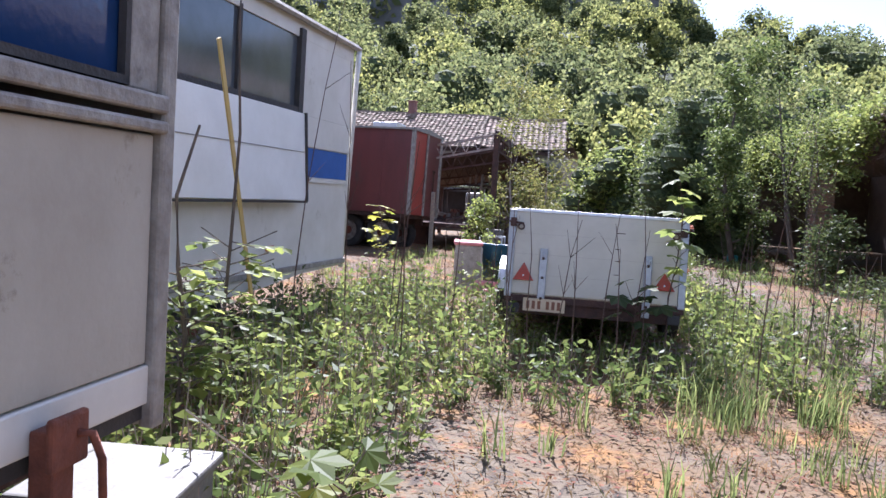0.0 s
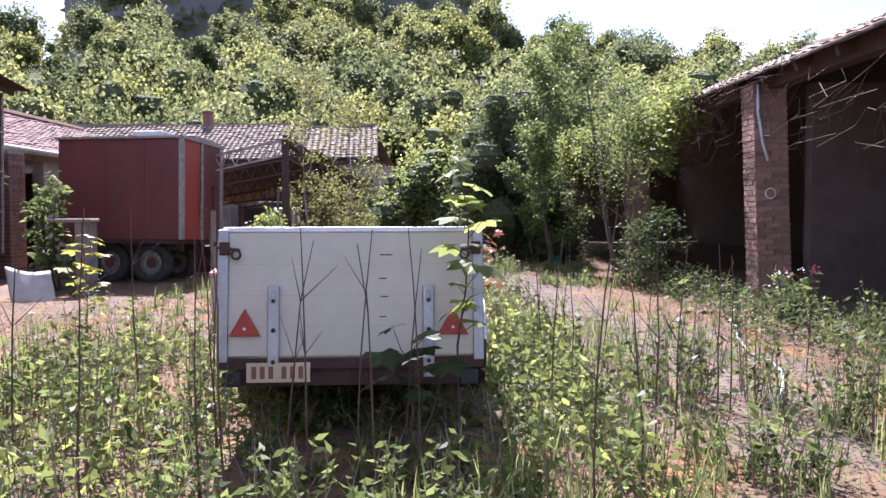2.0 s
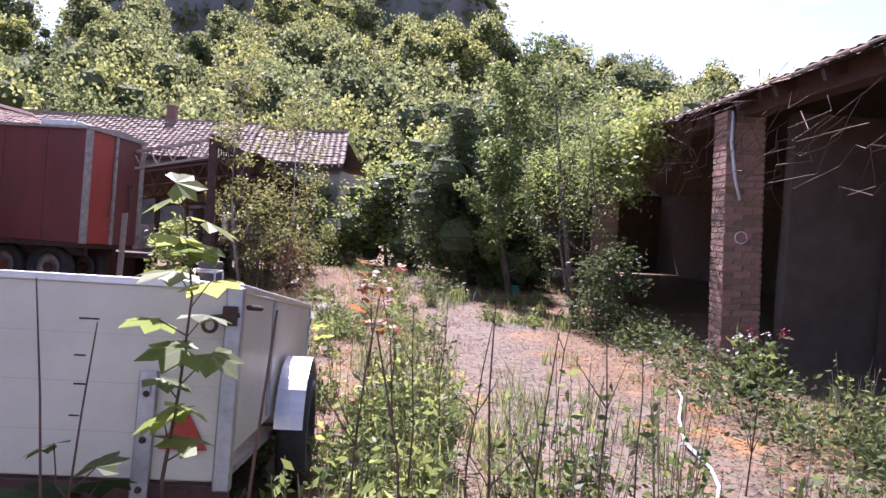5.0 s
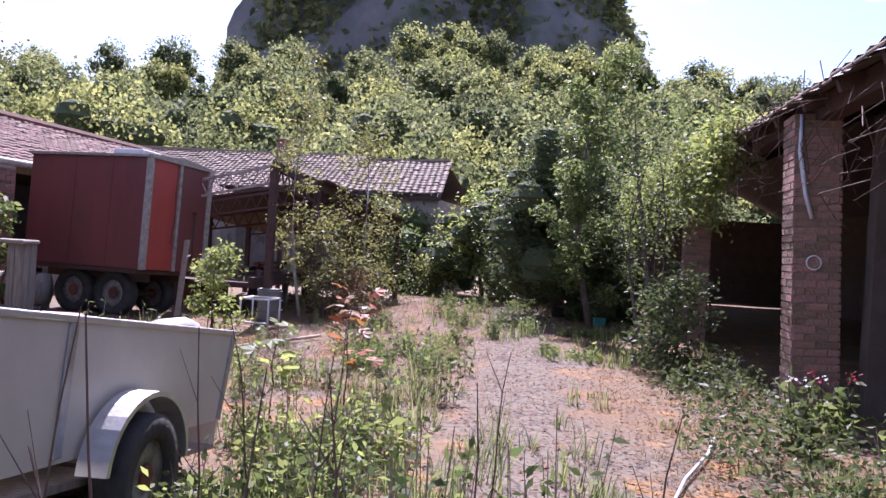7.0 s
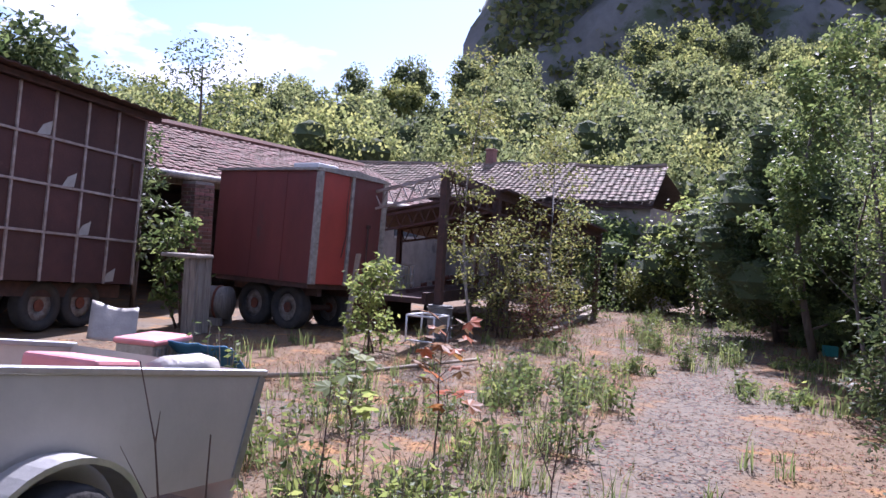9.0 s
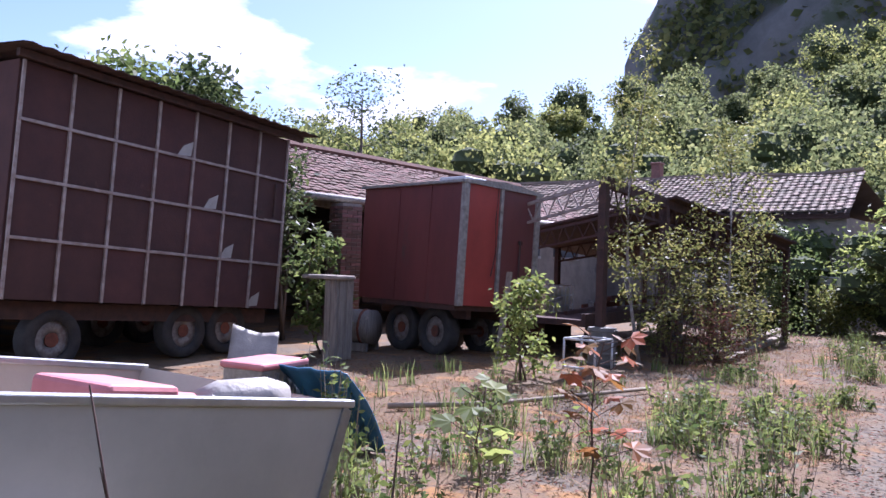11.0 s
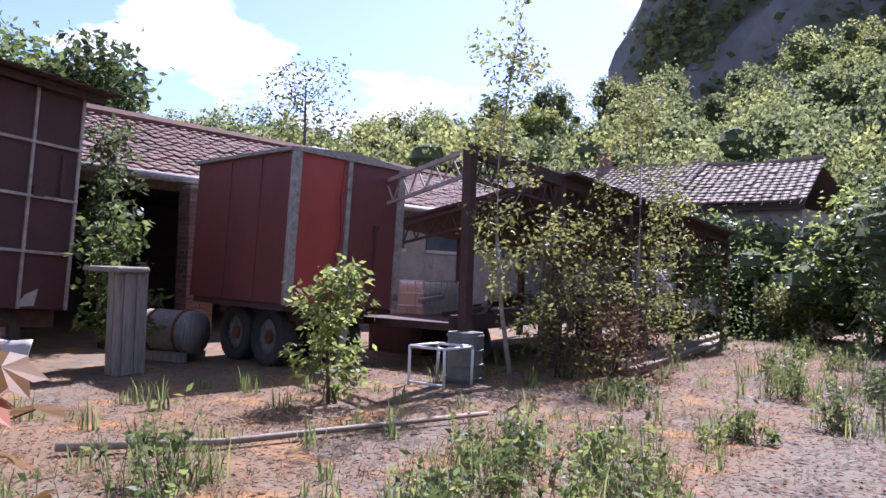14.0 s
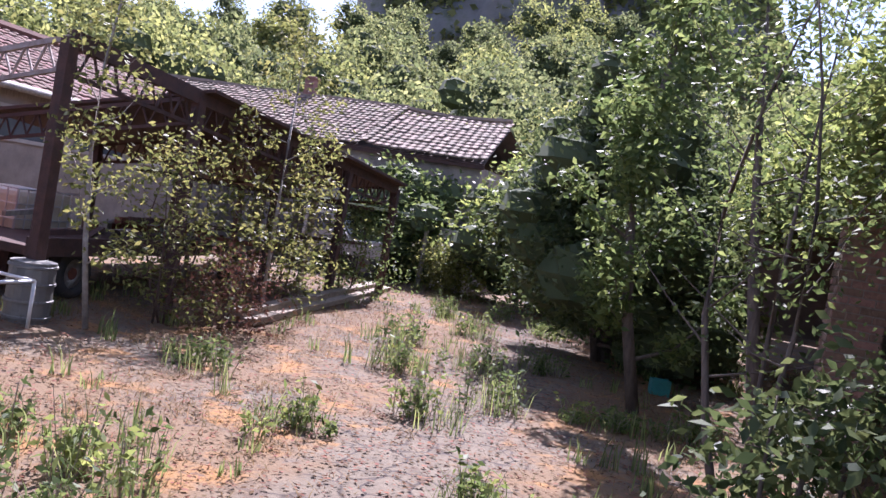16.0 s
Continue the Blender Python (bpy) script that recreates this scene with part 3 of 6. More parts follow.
def brick_pillar(name, at, w, d, h, mat, label, turn=0.0, lean=0.0):
    """A pier of single bricks in courses round a mortar core."""
    rng = random.Random(hash(name) % 7 + 4)
    ob = tagged(thing(name, at, label, "pillar", turn), kind="structure")
    ob.matrix_world = ob.matrix_world @ Matrix.Rotation(radians(lean), 4, "Y")
    part("mortar_core", Shape().box((0, 0, h / 2), (w - 0.02, d - 0.02, h)), "mortar", ob)
    course, kinds = 0.075, []
    for ln in (0.21, 0.10):
        kinds.append([Shape().box((0, 0, 0), (ln, 0.1, 0.062)).mesh("brick", M[mat]) for _ in (0,)][0])
    made = 0
    for c in range(int(h / course)):
        z = (c + 0.5) * course
        for face in range(4):
            run, depth = (w, d) if face % 2 == 0 else (d, w)
            x = -run / 2 + (0 if (c + face) % 2 else 0)
            first = (c % 2 == 0)
            while x < run / 2 - 0.04:
                ln = 0.10 if first else 0.21
                first = False
                if x + ln > run / 2 + 0.02:
                    ln = 0.10
                if x + ln > run / 2 + 0.05:
                    break
                if face in (0, 1, 3) and made < 300:
                    k = new("brick", kinds[0] if ln > 0.15 else kinds[1])
                    k.parent = ob
                    jig = rng.uniform(-0.004, 0.006)
                    k.matrix_local = Matrix.Rotation(face * math.pi / 2, 4, "Z") @ Matrix.Translation((x + ln / 2, -depth / 2 + 0.045 - jig, z)) @ Matrix.Rotation(rng.uniform(-0.01, 0.01), 4, "X")
                    made += 1
                x += ln + 0.012
    return ob


def far_building():
    """The long old building across the yard's end, with a sagging tiled roof."""
    ob = thing("long_building", (0, 0, 0), "long low old building with a sagging weathered tile roof", "building")
    part("wall", Shape().box((-10.0, 26.2, 1.5), (13.2, 5.6, 3.0)), "plaster", ob)
    part("eave_board", Shape().beam((-17.2, 23.25, 3.06), (-3.3, 23.25, 3.02), 0.05, 0.14), "rust_dark", ob)
    part("roof_deck", Shape().add([(-17.3, 23.2, 3.08), (-3.3, 23.2, 3.05), (-3.75, 26.2, 4.36), (-17.3, 26.2, 4.62), (-17.3, 29.2, 3.2), (-3.4, 29.2, 3.2)], [(0, 1, 2, 3), (3, 2, 5, 4)]), "barn_wall", ob)
    tiled_roof("roof_tiles", (-17.3, 23.16, 3.16), (-6.75, 23.16, 3.14), (-0.15, 3.06, 1.52), 17, 52, "tile_grey", ob, 3, 0.05)
    tiled_roof("roof_tiles_newer", (-6.75, 23.14, 3.22), (-3.22, 23.14, 3.20), (-0.45, 3.06, 1.36), 13, 16, "tile_grey", ob, 4, 0.09)
    part("ridge_tiles", Shape().tube([(-17.4, 26.22, 4.70), (-12, 26.22, 4.62), (-6.95, 26.22, 4.62)], 0.10, 0.10, 6).tube([(-6.95, 26.22, 4.60), (-5.4, 26.22, 4.50), (-3.75, 26.22, 4.60)], 0.09, 0.09, 6), "tile_grey", ob)
    part("chimney", Shape().box((-10.4, 26.3, 4.85), (0.32, 0.32, 0.62)).box((-10.4, 26.3, 5.18), (0.38, 0.38, 0.07)), "brick_dark", ob, bevel=0.02)
    for x in (-6.4, -4.6):
        w = part("window", Shape().box((x, 23.36, 1.75), (0.9, 0.08, 1.1)), "glass", ob)
        part("frame", Shape().beam((x - 0.47, 23.33, 1.15), (x - 0.47, 23.33, 2.35), 0.07, 0.07).beam((x + 0.47, 23.33, 1.15), (x + 0.47, 23.33, 2.35), 0.07, 0.07).beam((x, 23.33, 1.2), (x, 23.33, 2.3), 0.05, 0.05), "wood_grey", w)


far_building()


def left_building():
    """The open-fronted brick barn behind the wagons, under a red tile roof."""
    ob = thing("brick_barn", (0, 0, 0), "open-fronted brick barn with a red-brown tile roof", "barn")
    a, b = Vector((-8.75, 4.2, 0)), Vector((-10.2, 22.4, 0))
    d = (b - a).normalized()
    n = Vector((d.y, -d.x, 0))
    back = -n * 6.5
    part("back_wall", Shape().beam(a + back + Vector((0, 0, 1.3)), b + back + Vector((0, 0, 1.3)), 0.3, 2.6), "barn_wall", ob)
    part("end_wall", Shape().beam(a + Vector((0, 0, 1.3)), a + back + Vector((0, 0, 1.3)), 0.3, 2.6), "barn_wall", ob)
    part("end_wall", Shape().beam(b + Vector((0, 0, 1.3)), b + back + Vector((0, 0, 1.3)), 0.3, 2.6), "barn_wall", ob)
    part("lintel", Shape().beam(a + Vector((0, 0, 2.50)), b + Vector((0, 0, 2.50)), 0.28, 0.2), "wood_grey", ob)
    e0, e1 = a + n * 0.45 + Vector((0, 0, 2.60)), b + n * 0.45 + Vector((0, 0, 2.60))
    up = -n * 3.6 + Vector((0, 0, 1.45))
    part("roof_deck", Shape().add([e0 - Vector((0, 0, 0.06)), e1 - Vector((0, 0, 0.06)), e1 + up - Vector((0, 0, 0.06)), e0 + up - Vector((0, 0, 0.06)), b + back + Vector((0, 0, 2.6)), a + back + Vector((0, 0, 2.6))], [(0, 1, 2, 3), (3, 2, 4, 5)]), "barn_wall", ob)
    part("gutter", Shape().tube([e0 + n * 0.05 - Vector((0, 0, 0.05)), e1 + n * 0.05 - Vector((0, 0, 0.05))], 0.07, 0.07, 8), "trim_grey", ob, smooth=True)
    tiled_roof("roof_tiles", e0, e1, up, 18, 72, "tile_red", ob, 8, 0.05)
    part("ridge_tiles", Shape().tube([e0 + up + Vector((0, 0, 0.04)), e1 + up + Vector((0, 0, 0.04))], 0.11, 0.11, 6), "tile_red", ob)
    part("plaster_wall", Shape().beam(b * 0.48 + a * 0.52 + Vector((0, 0, 1.2)), b + Vector((0, 0, 1.2)), 0.25, 2.4), "plaster", ob)
    for k in (0.62, 0.74, 0.86):
        c = a.lerp(b, k) + n * 0.12
        q = d.to_track_quat("Y", "Z").to_matrix()
        w = part("window", Shape().box(c + Vector((0, 0, 1.95)), (0.06, 1.4, 0.55), q), "glass", ob)
        part("frame", Shape().beam(c - d * 0.75 + Vector((0, 0, 2.22)), c + d * 0.75 + Vector((0, 0, 2.22)), 0.1, 0.07).beam(c - d * 0.75 + Vector((0, 0, 1.65)), c + d * 0.75 + Vector((0, 0, 1.65)), 0.1, 0.07), "white_plastic", w)
    return a, b, d, n


LB = left_building()
brick_pillar("barn_pillar", (-8.62, 10.5, 0), 0.44, 0.44, 2.45, "brick_dark", "worn red-brown brick pier of the open barn", -8)


def right_barn():
    """The open barn along the yard's right side."""
    ob = thing("open_barn", (0, 0, 0), "dark open barn with a low tiled roof grown with vines", "barn")
    a, b = Vector((5.84, -6.0, 0)), Vector((2.14, 31.0, 0))
    d = (b - a).normalized()
    n = Vector((-d.y, d.x, 0))
    top = 3.14
    back = -n * 7.0
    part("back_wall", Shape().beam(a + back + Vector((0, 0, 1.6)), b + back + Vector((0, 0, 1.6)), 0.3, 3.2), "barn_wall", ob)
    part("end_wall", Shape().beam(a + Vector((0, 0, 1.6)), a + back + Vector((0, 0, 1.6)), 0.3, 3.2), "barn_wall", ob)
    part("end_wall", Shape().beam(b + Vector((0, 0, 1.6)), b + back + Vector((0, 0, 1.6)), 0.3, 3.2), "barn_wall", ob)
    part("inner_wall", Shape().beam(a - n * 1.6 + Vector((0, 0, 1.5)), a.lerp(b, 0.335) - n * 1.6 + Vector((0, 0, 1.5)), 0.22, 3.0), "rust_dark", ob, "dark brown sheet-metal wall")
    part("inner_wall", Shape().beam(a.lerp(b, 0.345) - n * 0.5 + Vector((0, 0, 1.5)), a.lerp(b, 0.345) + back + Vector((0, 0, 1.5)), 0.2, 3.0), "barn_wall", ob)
    part("wall_plate", Shape().beam(a + Vector((0, 0, top - 0.1)), b + Vector((0, 0, top - 0.1)), 0.2, 0.22), "rust_dark", ob)
    e0, e1 = a + n * 0.35 + Vector((0, 0, top)), b + n * 0.35 + Vector((0, 0, top))
    up = -n * 4.0 + Vector((0, 0, 1.7))
    low = Vector((0, 0, -0.08))
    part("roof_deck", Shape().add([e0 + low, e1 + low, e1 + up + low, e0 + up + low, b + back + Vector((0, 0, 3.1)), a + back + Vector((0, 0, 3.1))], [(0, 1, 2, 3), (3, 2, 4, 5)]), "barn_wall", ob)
    tiled_roof("roof_tiles", e0, e1, up, 17, 150, "tile_grey", ob, 9, 0.08)
    for k in range(40):
        p = a.lerp(b, (k + 0.5) / 40)
        if p.y < 26:
            part("rafter", Shape().beam(p + n * 0.3 + Vector((0, 0, top - 0.13)), p - n * 3.6 + Vector((0, 0, top + 1.5)), 0.07, 0.11), "rust_dark", ob)
    return a, b, d, n


RB = right_barn()
brick_pillar("barn_pillar", (4.62, 6.95, 0), 0.44, 0.44, 3.0, "brick", "old yellow-brown brick pier of the open barn", 3, -2.6)
brick_pillar("barn_pillar", (3.95, 13.4, 0), 0.44, 0.44, 3.0, "brick", "old brick pier half hidden by shrubs", 3)


# ---- the box trailer ----
def wheel(parent, c, axis, r, w, name="wheel"):
    wh = part(name, Shape().ring(c, axis, r, r * 0.62, w), "rubber", parent, smooth=True)
    ax = Vector(axis)
    part("rim", Shape().ring(c, axis, r * 0.63, r * 0.22, w * 0.55, 20), "rim_metal", wh, smooth=True)
    part("hub", Shape().tube([Vector(c) - ax * w * 0.34, Vector(c) + ax * w * 0.34], r * 0.24, r * 0.2, 12), "rust", wh)
    return wh


def trailer():
    slope = -7.7
    yaw = 7.0
    ob = thing("box_trailer", (0, 0, 0.49), "small white box trailer, nose down, among weeds", "trailer", yaw, tilt=slope)
    ln, h, w = 2.74, 0.70, 0.69
    m = Matrix.Rotation(math.pi / 2, 4, "Z")
    tb = part("tailboard", Shape().box((0, 0, h / 2), (1.36, 0.03, h - 0.02)), "white_board", ob, "weathered white tailboard", bevel=0.006)
    for z in (0.17, 0.34, 0.51):
        part("board_seam", Shape().box((0, -0.0155, z), (1.34, 0.002, 0.003)), "grey_side", tb)
    for x, z, ln_s in ((0.19, 0.56, 0.07), (0.17, 0.43, 0.04), (0.18, 0.33, 0.045), (0.17, 0.22, 0.035)):
        part("scuff", Shape().box((x, -0.0165, z), (ln_s, 0.003, 0.006)), "rust_dark", tb, "short dark scuff mark")
    part("top_rail", Shape().box((0, 0, h), (1.40, 0.045, 0.03)), "alu", tb, bevel=0.005)
    for s in (-1, 1):
        side = part("side_panel", Shape().add([(s * w + q, y, z) for q in (-0.014, 0.014) for y, z in ((0.03, 0.09), (ln - 0.12, 0.17), (ln, h), (0.03, h))],
                                              [(0, 1, 2, 3), (7, 6, 5, 4), (0, 4, 5, 1), (1, 5, 6, 2), (2, 6, 7, 3), (3, 7, 4, 0)]), "grey_side", ob)
        part("rim_rail", Shape().box((s * w, ln / 2 + 0.02, h), (0.05, ln, 0.03)), "alu", side, bevel=0.006)
        part("corner_post", Shape().box((s * (w + 0.005), -0.005, h / 2 - 0.01), (0.06, 0.06, h + 0.02)), "galv", ob, bevel=0.006)
        part("side_post", Shape().box((s * (w + 0.02), 0.93, h / 2 + 0.06), (0.014, 0.06, h - 0.16)), "galv", side, bevel=0.004)
        part("front_post", Shape().beam((s * (w + 0.018), ln - 0.135, 0.17), (s * (w + 0.018), ln - 0.02, h - 0.02), 0.012, 0.05), "galv", side)
        lt = part("latch", Shape().tube([(s * 0.72, -0.05, 0.60), (s * 0.60, -0.055, 0.585)], 0.010, 0.010, 6).box((s * 0.685, -0.045, 0.595), (0.05, 0.03, 0.07)).tube([(s * 0.74, 0.0, 0.63), (s * 0.77, 0.10, 0.63)], 0.012, 0.012, 6), "rust_dark", ob, bevel=0.003)
        part("hook", Shape().ring((s * 0.62, -0.06, 0.56), (0, 1, 0), 0.03, 0.018, 0.015, 12), "rust_dark", lt)
        br = part("bracket", Shape().box((s * 0.42, -0.03, 0.14), (0.062, 0.03, 0.50)).box((s * 0.42, -0.047, 0.33), (0.028, 0.01, 0.06)), "galv", ob, "galvanised tailboard hinge", bevel=0.006)
        for z in (-0.02, 0.15, 0.31):
            part("bolt", Shape().tube([(s * 0.42, -0.045, z), (s * 0.42, -0.058, z)], 0.013, 0.010, 8), "rust_dark", br)
        t = [(-0.085, 0), (0.085, 0), (0, 0.15)]
        tri = part("reflector", Shape().prism(t, 0.018, Matrix.Translation((s * 0.565 - 0.01, -0.036, 0.12))), "red_reflector", ob, "red triangular reflector", bevel=0.004)
        part("screw", Shape().tube([(s * 0.565 - 0.01, -0.036, 0.16), (s * 0.565 - 0.01, -0.042, 0.16)], 0.008, 0.008, 8), "alu", tri)
        arch = [(0.46 * math.cos(a), 0.34 * math.sin(a)) for a in (math.pi * k / 16 for k in range(17))]
        g = Shape()
        for r0, r1 in ((1.0, 0.93),):
            k = len(g.v)
            for x in (s * 0.725, s * 0.865):
                for rr in (r0, r1):
                    g.v += [(x, 1.45 + cx * rr * 0.86, 0.06 + cz * rr) for cx, cz in arch]
            n = 17
            for i in range(16):
                g.f += [(k + i, k + i + 1, k + 2 * n + i + 1, k + 2 * n + i), (k + n + i, k + 3 * n + i, k + 3 * n + i + 1, k + n + i + 1),
                        (k + 2 * n + i, k + 2 * n + i + 1, k + 3 * n + i + 1, k + 3 * n + i), (k + i, k + n + i, k + n + i + 1, k + i + 1)]
        part("mudguard", g, "alu", ob, "curved grey metal mudguard", smooth=False)
        wheel(ob, (s * 0.80, 1.45, 0.01), (1, 0, 0), 0.29, 0.15)
    part("front_panel", Shape().beam((0, ln - 0.13, 0.0), (0, ln - 0.0, h), 1.38, 0.025), "grey_side", ob)
    part("floor_panel", Shape().box((0, ln / 2, 0.01), (1.38, ln - 0.2, 0.03)), "wood_grey", ob)
    ch = part("rear_beam", Shape().box((0, 0.0, -0.03), (1.44, 0.06, 0.06)).box((0, 0.02, -0.10), (1.30, 0.05, 0.10)), "rust_dark", ob, "rusty brown rear cross-beam", bevel=0.005)
    part("chassis_rail", Shape().box((-0.5, 1.3, -0.05), (0.06, 2.5, 0.08)), "rust_dark", ob)
    part("chassis_rail", Shape().box((0.5, 1.3, -0.05), (0.06, 2.5, 0.08)), "rust_dark", ob)
    part("axle", Shape().tube([(-0.8, 1.45, 0.01), (0.8, 1.45, 0.01)], 0.03, 0.03, 8), "rust_dark", ob)
    part("drawbar", Shape().beam((-0.45, 2.4, -0.08), (0, 3.4, -0.02), 0.05, 0.07).beam((0.45, 2.4, -0.08), (0, 3.4, -0.02), 0.05, 0.07), "rust_dark", ob)
    pl = part("number_plate", Shape().box((-0.39, -0.045, -0.075), (0.34, 0.006, 0.105)), "plate", ob, "cream plate with worn dark bars", bevel=0.002)
    for k, x in enumerate((-0.52, -0.475, -0.43, -0.36, -0.315, -0.27)):
        part("bar", Shape().box((x, -0.0495, -0.075), (0.026, 0.002, 0.066)), "plate_bar", pl)
    for s in (-1, 1):
        part("tail_lamp", Shape().box((s * 0.64, -0.03, -0.11), (0.10, 0.05, 0.08)), "black", ob, "dull dark tail lamp", bevel=0.01)
    # load
    up = Matrix.Translation((0, 0, 0.49)) @ Matrix.Rotation(radians(yaw), 4, "Z") @ Matrix.Rotation(radians(slope), 4, "X")
    box = thing("pink_box", up @ Vector((0.26, 1.95, 0.42)), "faded pink plastic box lying in the trailer", "box", 12, tilt=slope)
    part("body", Shape().box((0, 0, 0.12), (0.42, 0.30, 0.36)), "pink", box, bevel=0.02)
    part("slot", Shape().box((0.05, -0.152, 0.22), (0.09, 0.006, 0.03)), "black", box)
    bx = thing("pink_box", up @ Vector((0.20, 2.36, 0.34)), "dull pink plastic box tipped against the front panel", "box", -8, tilt=slope)
    part("body", Shape().box((0, 0, 0.14), (0.46, 0.22, 0.34)), "pink", bx, bevel=0.02)
    jug = thing("white_canister", up @ Vector((0.45, 2.45, 0.56)), "white plastic canister lying on the load", "canister")
    part("body", Shape().tube([(-0.05, -0.14, 0.08), (-0.03, -0.1, 0.11), (0.02, 0.06, 0.12), (0.03, 0.13, 0.10)], 0.10, 0.08, 12), "white_plastic", jug, smooth=True)
    part("cap", Shape().tube([(0.02, -0.16, 0.12), (0.02, -0.19, 0.14)], 0.03, 0.03, 10), "white_plastic", jug)
    fl = Shape().box((0, 0, 0.02), (1.3, 2.2, 0.02))
    solo("load_boards", fl, "wood_plank", "loose grey boards covering the trailer's load", "boards", at=(0, 0, 0)).matrix_world = up @ Matrix.Translation((0, 1.3, 0.30))


trailer()


# ---- the old bus ----
def bus():
    yaw = 1.8
    ob = thing("old_bus", (-2.497, 0.68, -0.106), "old grey-white bus body with a blue stripe, rotting in weeds", "bus", yaw)
    ob.scale = (0.855, 0.855, 0.855)
    # local: y runs forward to minus, the side is x = 0, the body lies at x < 0
    def pan(y0, y1, z0, z1, x=0.0, t=0.03):
        return Shape().box((x - t / 2, (y0 + y1) / 2, (z0 + z1) / 2), (t, abs(y1 - y0), z1 - z0))
    part("rear_side_panel", pan(-3.72, -0.02, 0.80, 2.30), "bus_white", ob, bevel=0.006)
    part("upper_side_panel", pan(-1.40, -0.02, 2.30, 3.12), "bus_white", ob, bevel=0.006)
    part("roof_band", pan(-8.5, -0.02, 3.02, 3.2, 0.004), "bus_white", ob)
    part("skirt", Shape().prism([(0.05, 0.78), (3.72, 0.78), (3.72, 0.50), (3.45, 0.62), (2.0, 0.66), (1.2, 0.72), (0.05, 0.74)], 0.03, Matrix(((0, 1, 0, -0.03), (-1, 0, 0, 0), (0, 0, 1, 0), (0, 0, 0, 1)))), "bus_white", ob)
    part("skirt_rail", Shape().beam((0.012, -3.7, 0.80), (0.012, 0, 0.79), 0.03, 0.05), "trim_grey", ob)
    part("blue_stripe", pan(-1.30, -0.06, 1.70, 1.99, 0.008, 0.012), "blue_paint", ob, "blue stripe panel in a pale frame")
    part("stripe_frame", Shape().beam((0.01, -1.32, 2.02), (0.01, -0.04, 2.02), 0.02, 0.045).beam((0.01, -1.32, 1.67), (0.01, -0.04, 1.67), 0.02, 0.045).beam((0.01, -0.05, 1.65), (0.01, -0.05, 2.04), 0.02, 0.04), "bus_white", ob)
    part("front_side_panel", pan(-8.5, -3.78, 0.52, 2.30), "bus_white", ob, "weather-stained white side panel", bevel=0.008)
    part("blue_stripe", pan(-8.5, -3.85, 1.70, 1.99, 0.008, 0.012), "blue_paint", ob, "blue stripe panel in a pale frame")
    part("front_skirt", pan(-8.5, -3.74, 0.28, 0.52, 0.006), "bus_white", ob, bevel=0.008)
    part("waist_rail", Shape().beam((0.01, -8.5, 2.31), (0.01, -3.8, 2.31), 0.03, 0.06), "trim_grey", ob, bevel=0.008)
    part("door_post", Shape().box((0.0, -3.76, 1.72), (0.03, 0.08, 2.7)), "bus_white", ob, bevel=0.008)
    part("front_window", pan(-8.5, -3.82, 2.34, 3.02, -0.02, 0.01), "glass", ob, "dark blue-tinted window")
    wdw = part("rear_window", pan(-3.68, -1.46, 2.34, 3.02, -0.015, 0.01), "glass", ob, "dusty sliding window")
    part("window_frame", Shape().beam((0.01, -3.7, 2.33), (0.01, -1.42, 2.33), 0.04, 0.05).beam((0.01, -1.42, 2.3), (0.01, -1.42, 3.1), 0.05, 0.10).beam((0.0, -2.6, 2.3), (0.0, -2.6, 3.05), 0.03, 0.04), "black", wdw)
    flap = part("hatch_flap", Shape().beam((0.04, -2.55, 2.30), (0.10, -2.55, 1.47), 2.36, 0.03), "flap_white", ob, "clean white hinged hatch panel", bevel=0.004)
    part("flap_edge", Shape().beam((0.06, -1.36, 2.31), (0.115, -1.36, 1.46), 0.03, 0.03).beam((0.12, -3.74, 1.455), (0.12, -1.36, 1.455), 0.02, 0.02), "black", flap)
    part("flap_joint", Shape().beam((0.083, -3.70, 1.93), (0.083, -1.4, 1.93), 0.012, 0.006), "trim_grey", flap)
    part("rear_panel", Shape().box((-1.2, -0.015, 1.95), (2.4, 0.03, 2.4)), "bus_white", ob)
    part("far_side_panel", Shape().box((-2.4, -4.2, 1.75), (0.04, 8.5, 2.9)), "bus_white", ob)
    part("front_panel", Shape().box((-1.2, -8.5, 1.75), (2.4, 0.04, 2.9)), "bus_grey", ob)
    part("roof", Shape().box((-1.2, -4.25, 3.2), (2.5, 8.6, 0.06)), "bus_grey", ob, bevel=0.02)
    part("floor_panel", Shape().box((-1.2, -4.25, 0.82), (2.36, 8.4, 0.05)), "black", ob)
    part("roof_gutter", Shape().tube([(0.05, -8.5, 3.18), (0.05, 0.05, 3.18)], 0.03, 0.03, 6), "trim_grey", ob)
    part("downpipe", Shape().tube([(0.05, 0.03, 3.16), (0.03, 0.05, 2.9), (-0.05, 0.06, 0.7)], 0.03, 0.03, 8), "pipe_white", ob, smooth=True)
    wheel(ob, (-0.20, -2.9, 0.42), (1, 0, 0), 0.44, 0.24)
    wheel(ob, (-2.15, -2.9, 0.42), (1, 0, 0), 0.44, 0.24)
    part("rear_lamp", Shape().box((0.015, -1.9, 1.02), (0.02, 0.12, 0.05)), "red_reflector", ob)
    pk = Shape().beam((0.06, 0, 0), (0.0, 0, 1.75), 0.03, 0.012)
    solo("yellow_lath", pk, "yellow", "yellow lath leaning against the bus side", "lath").matrix_world = pose(-2.05, -1.95, 0.45, 0, 6, 0) @ Matrix.Rotation(radians(24), 4, "X")


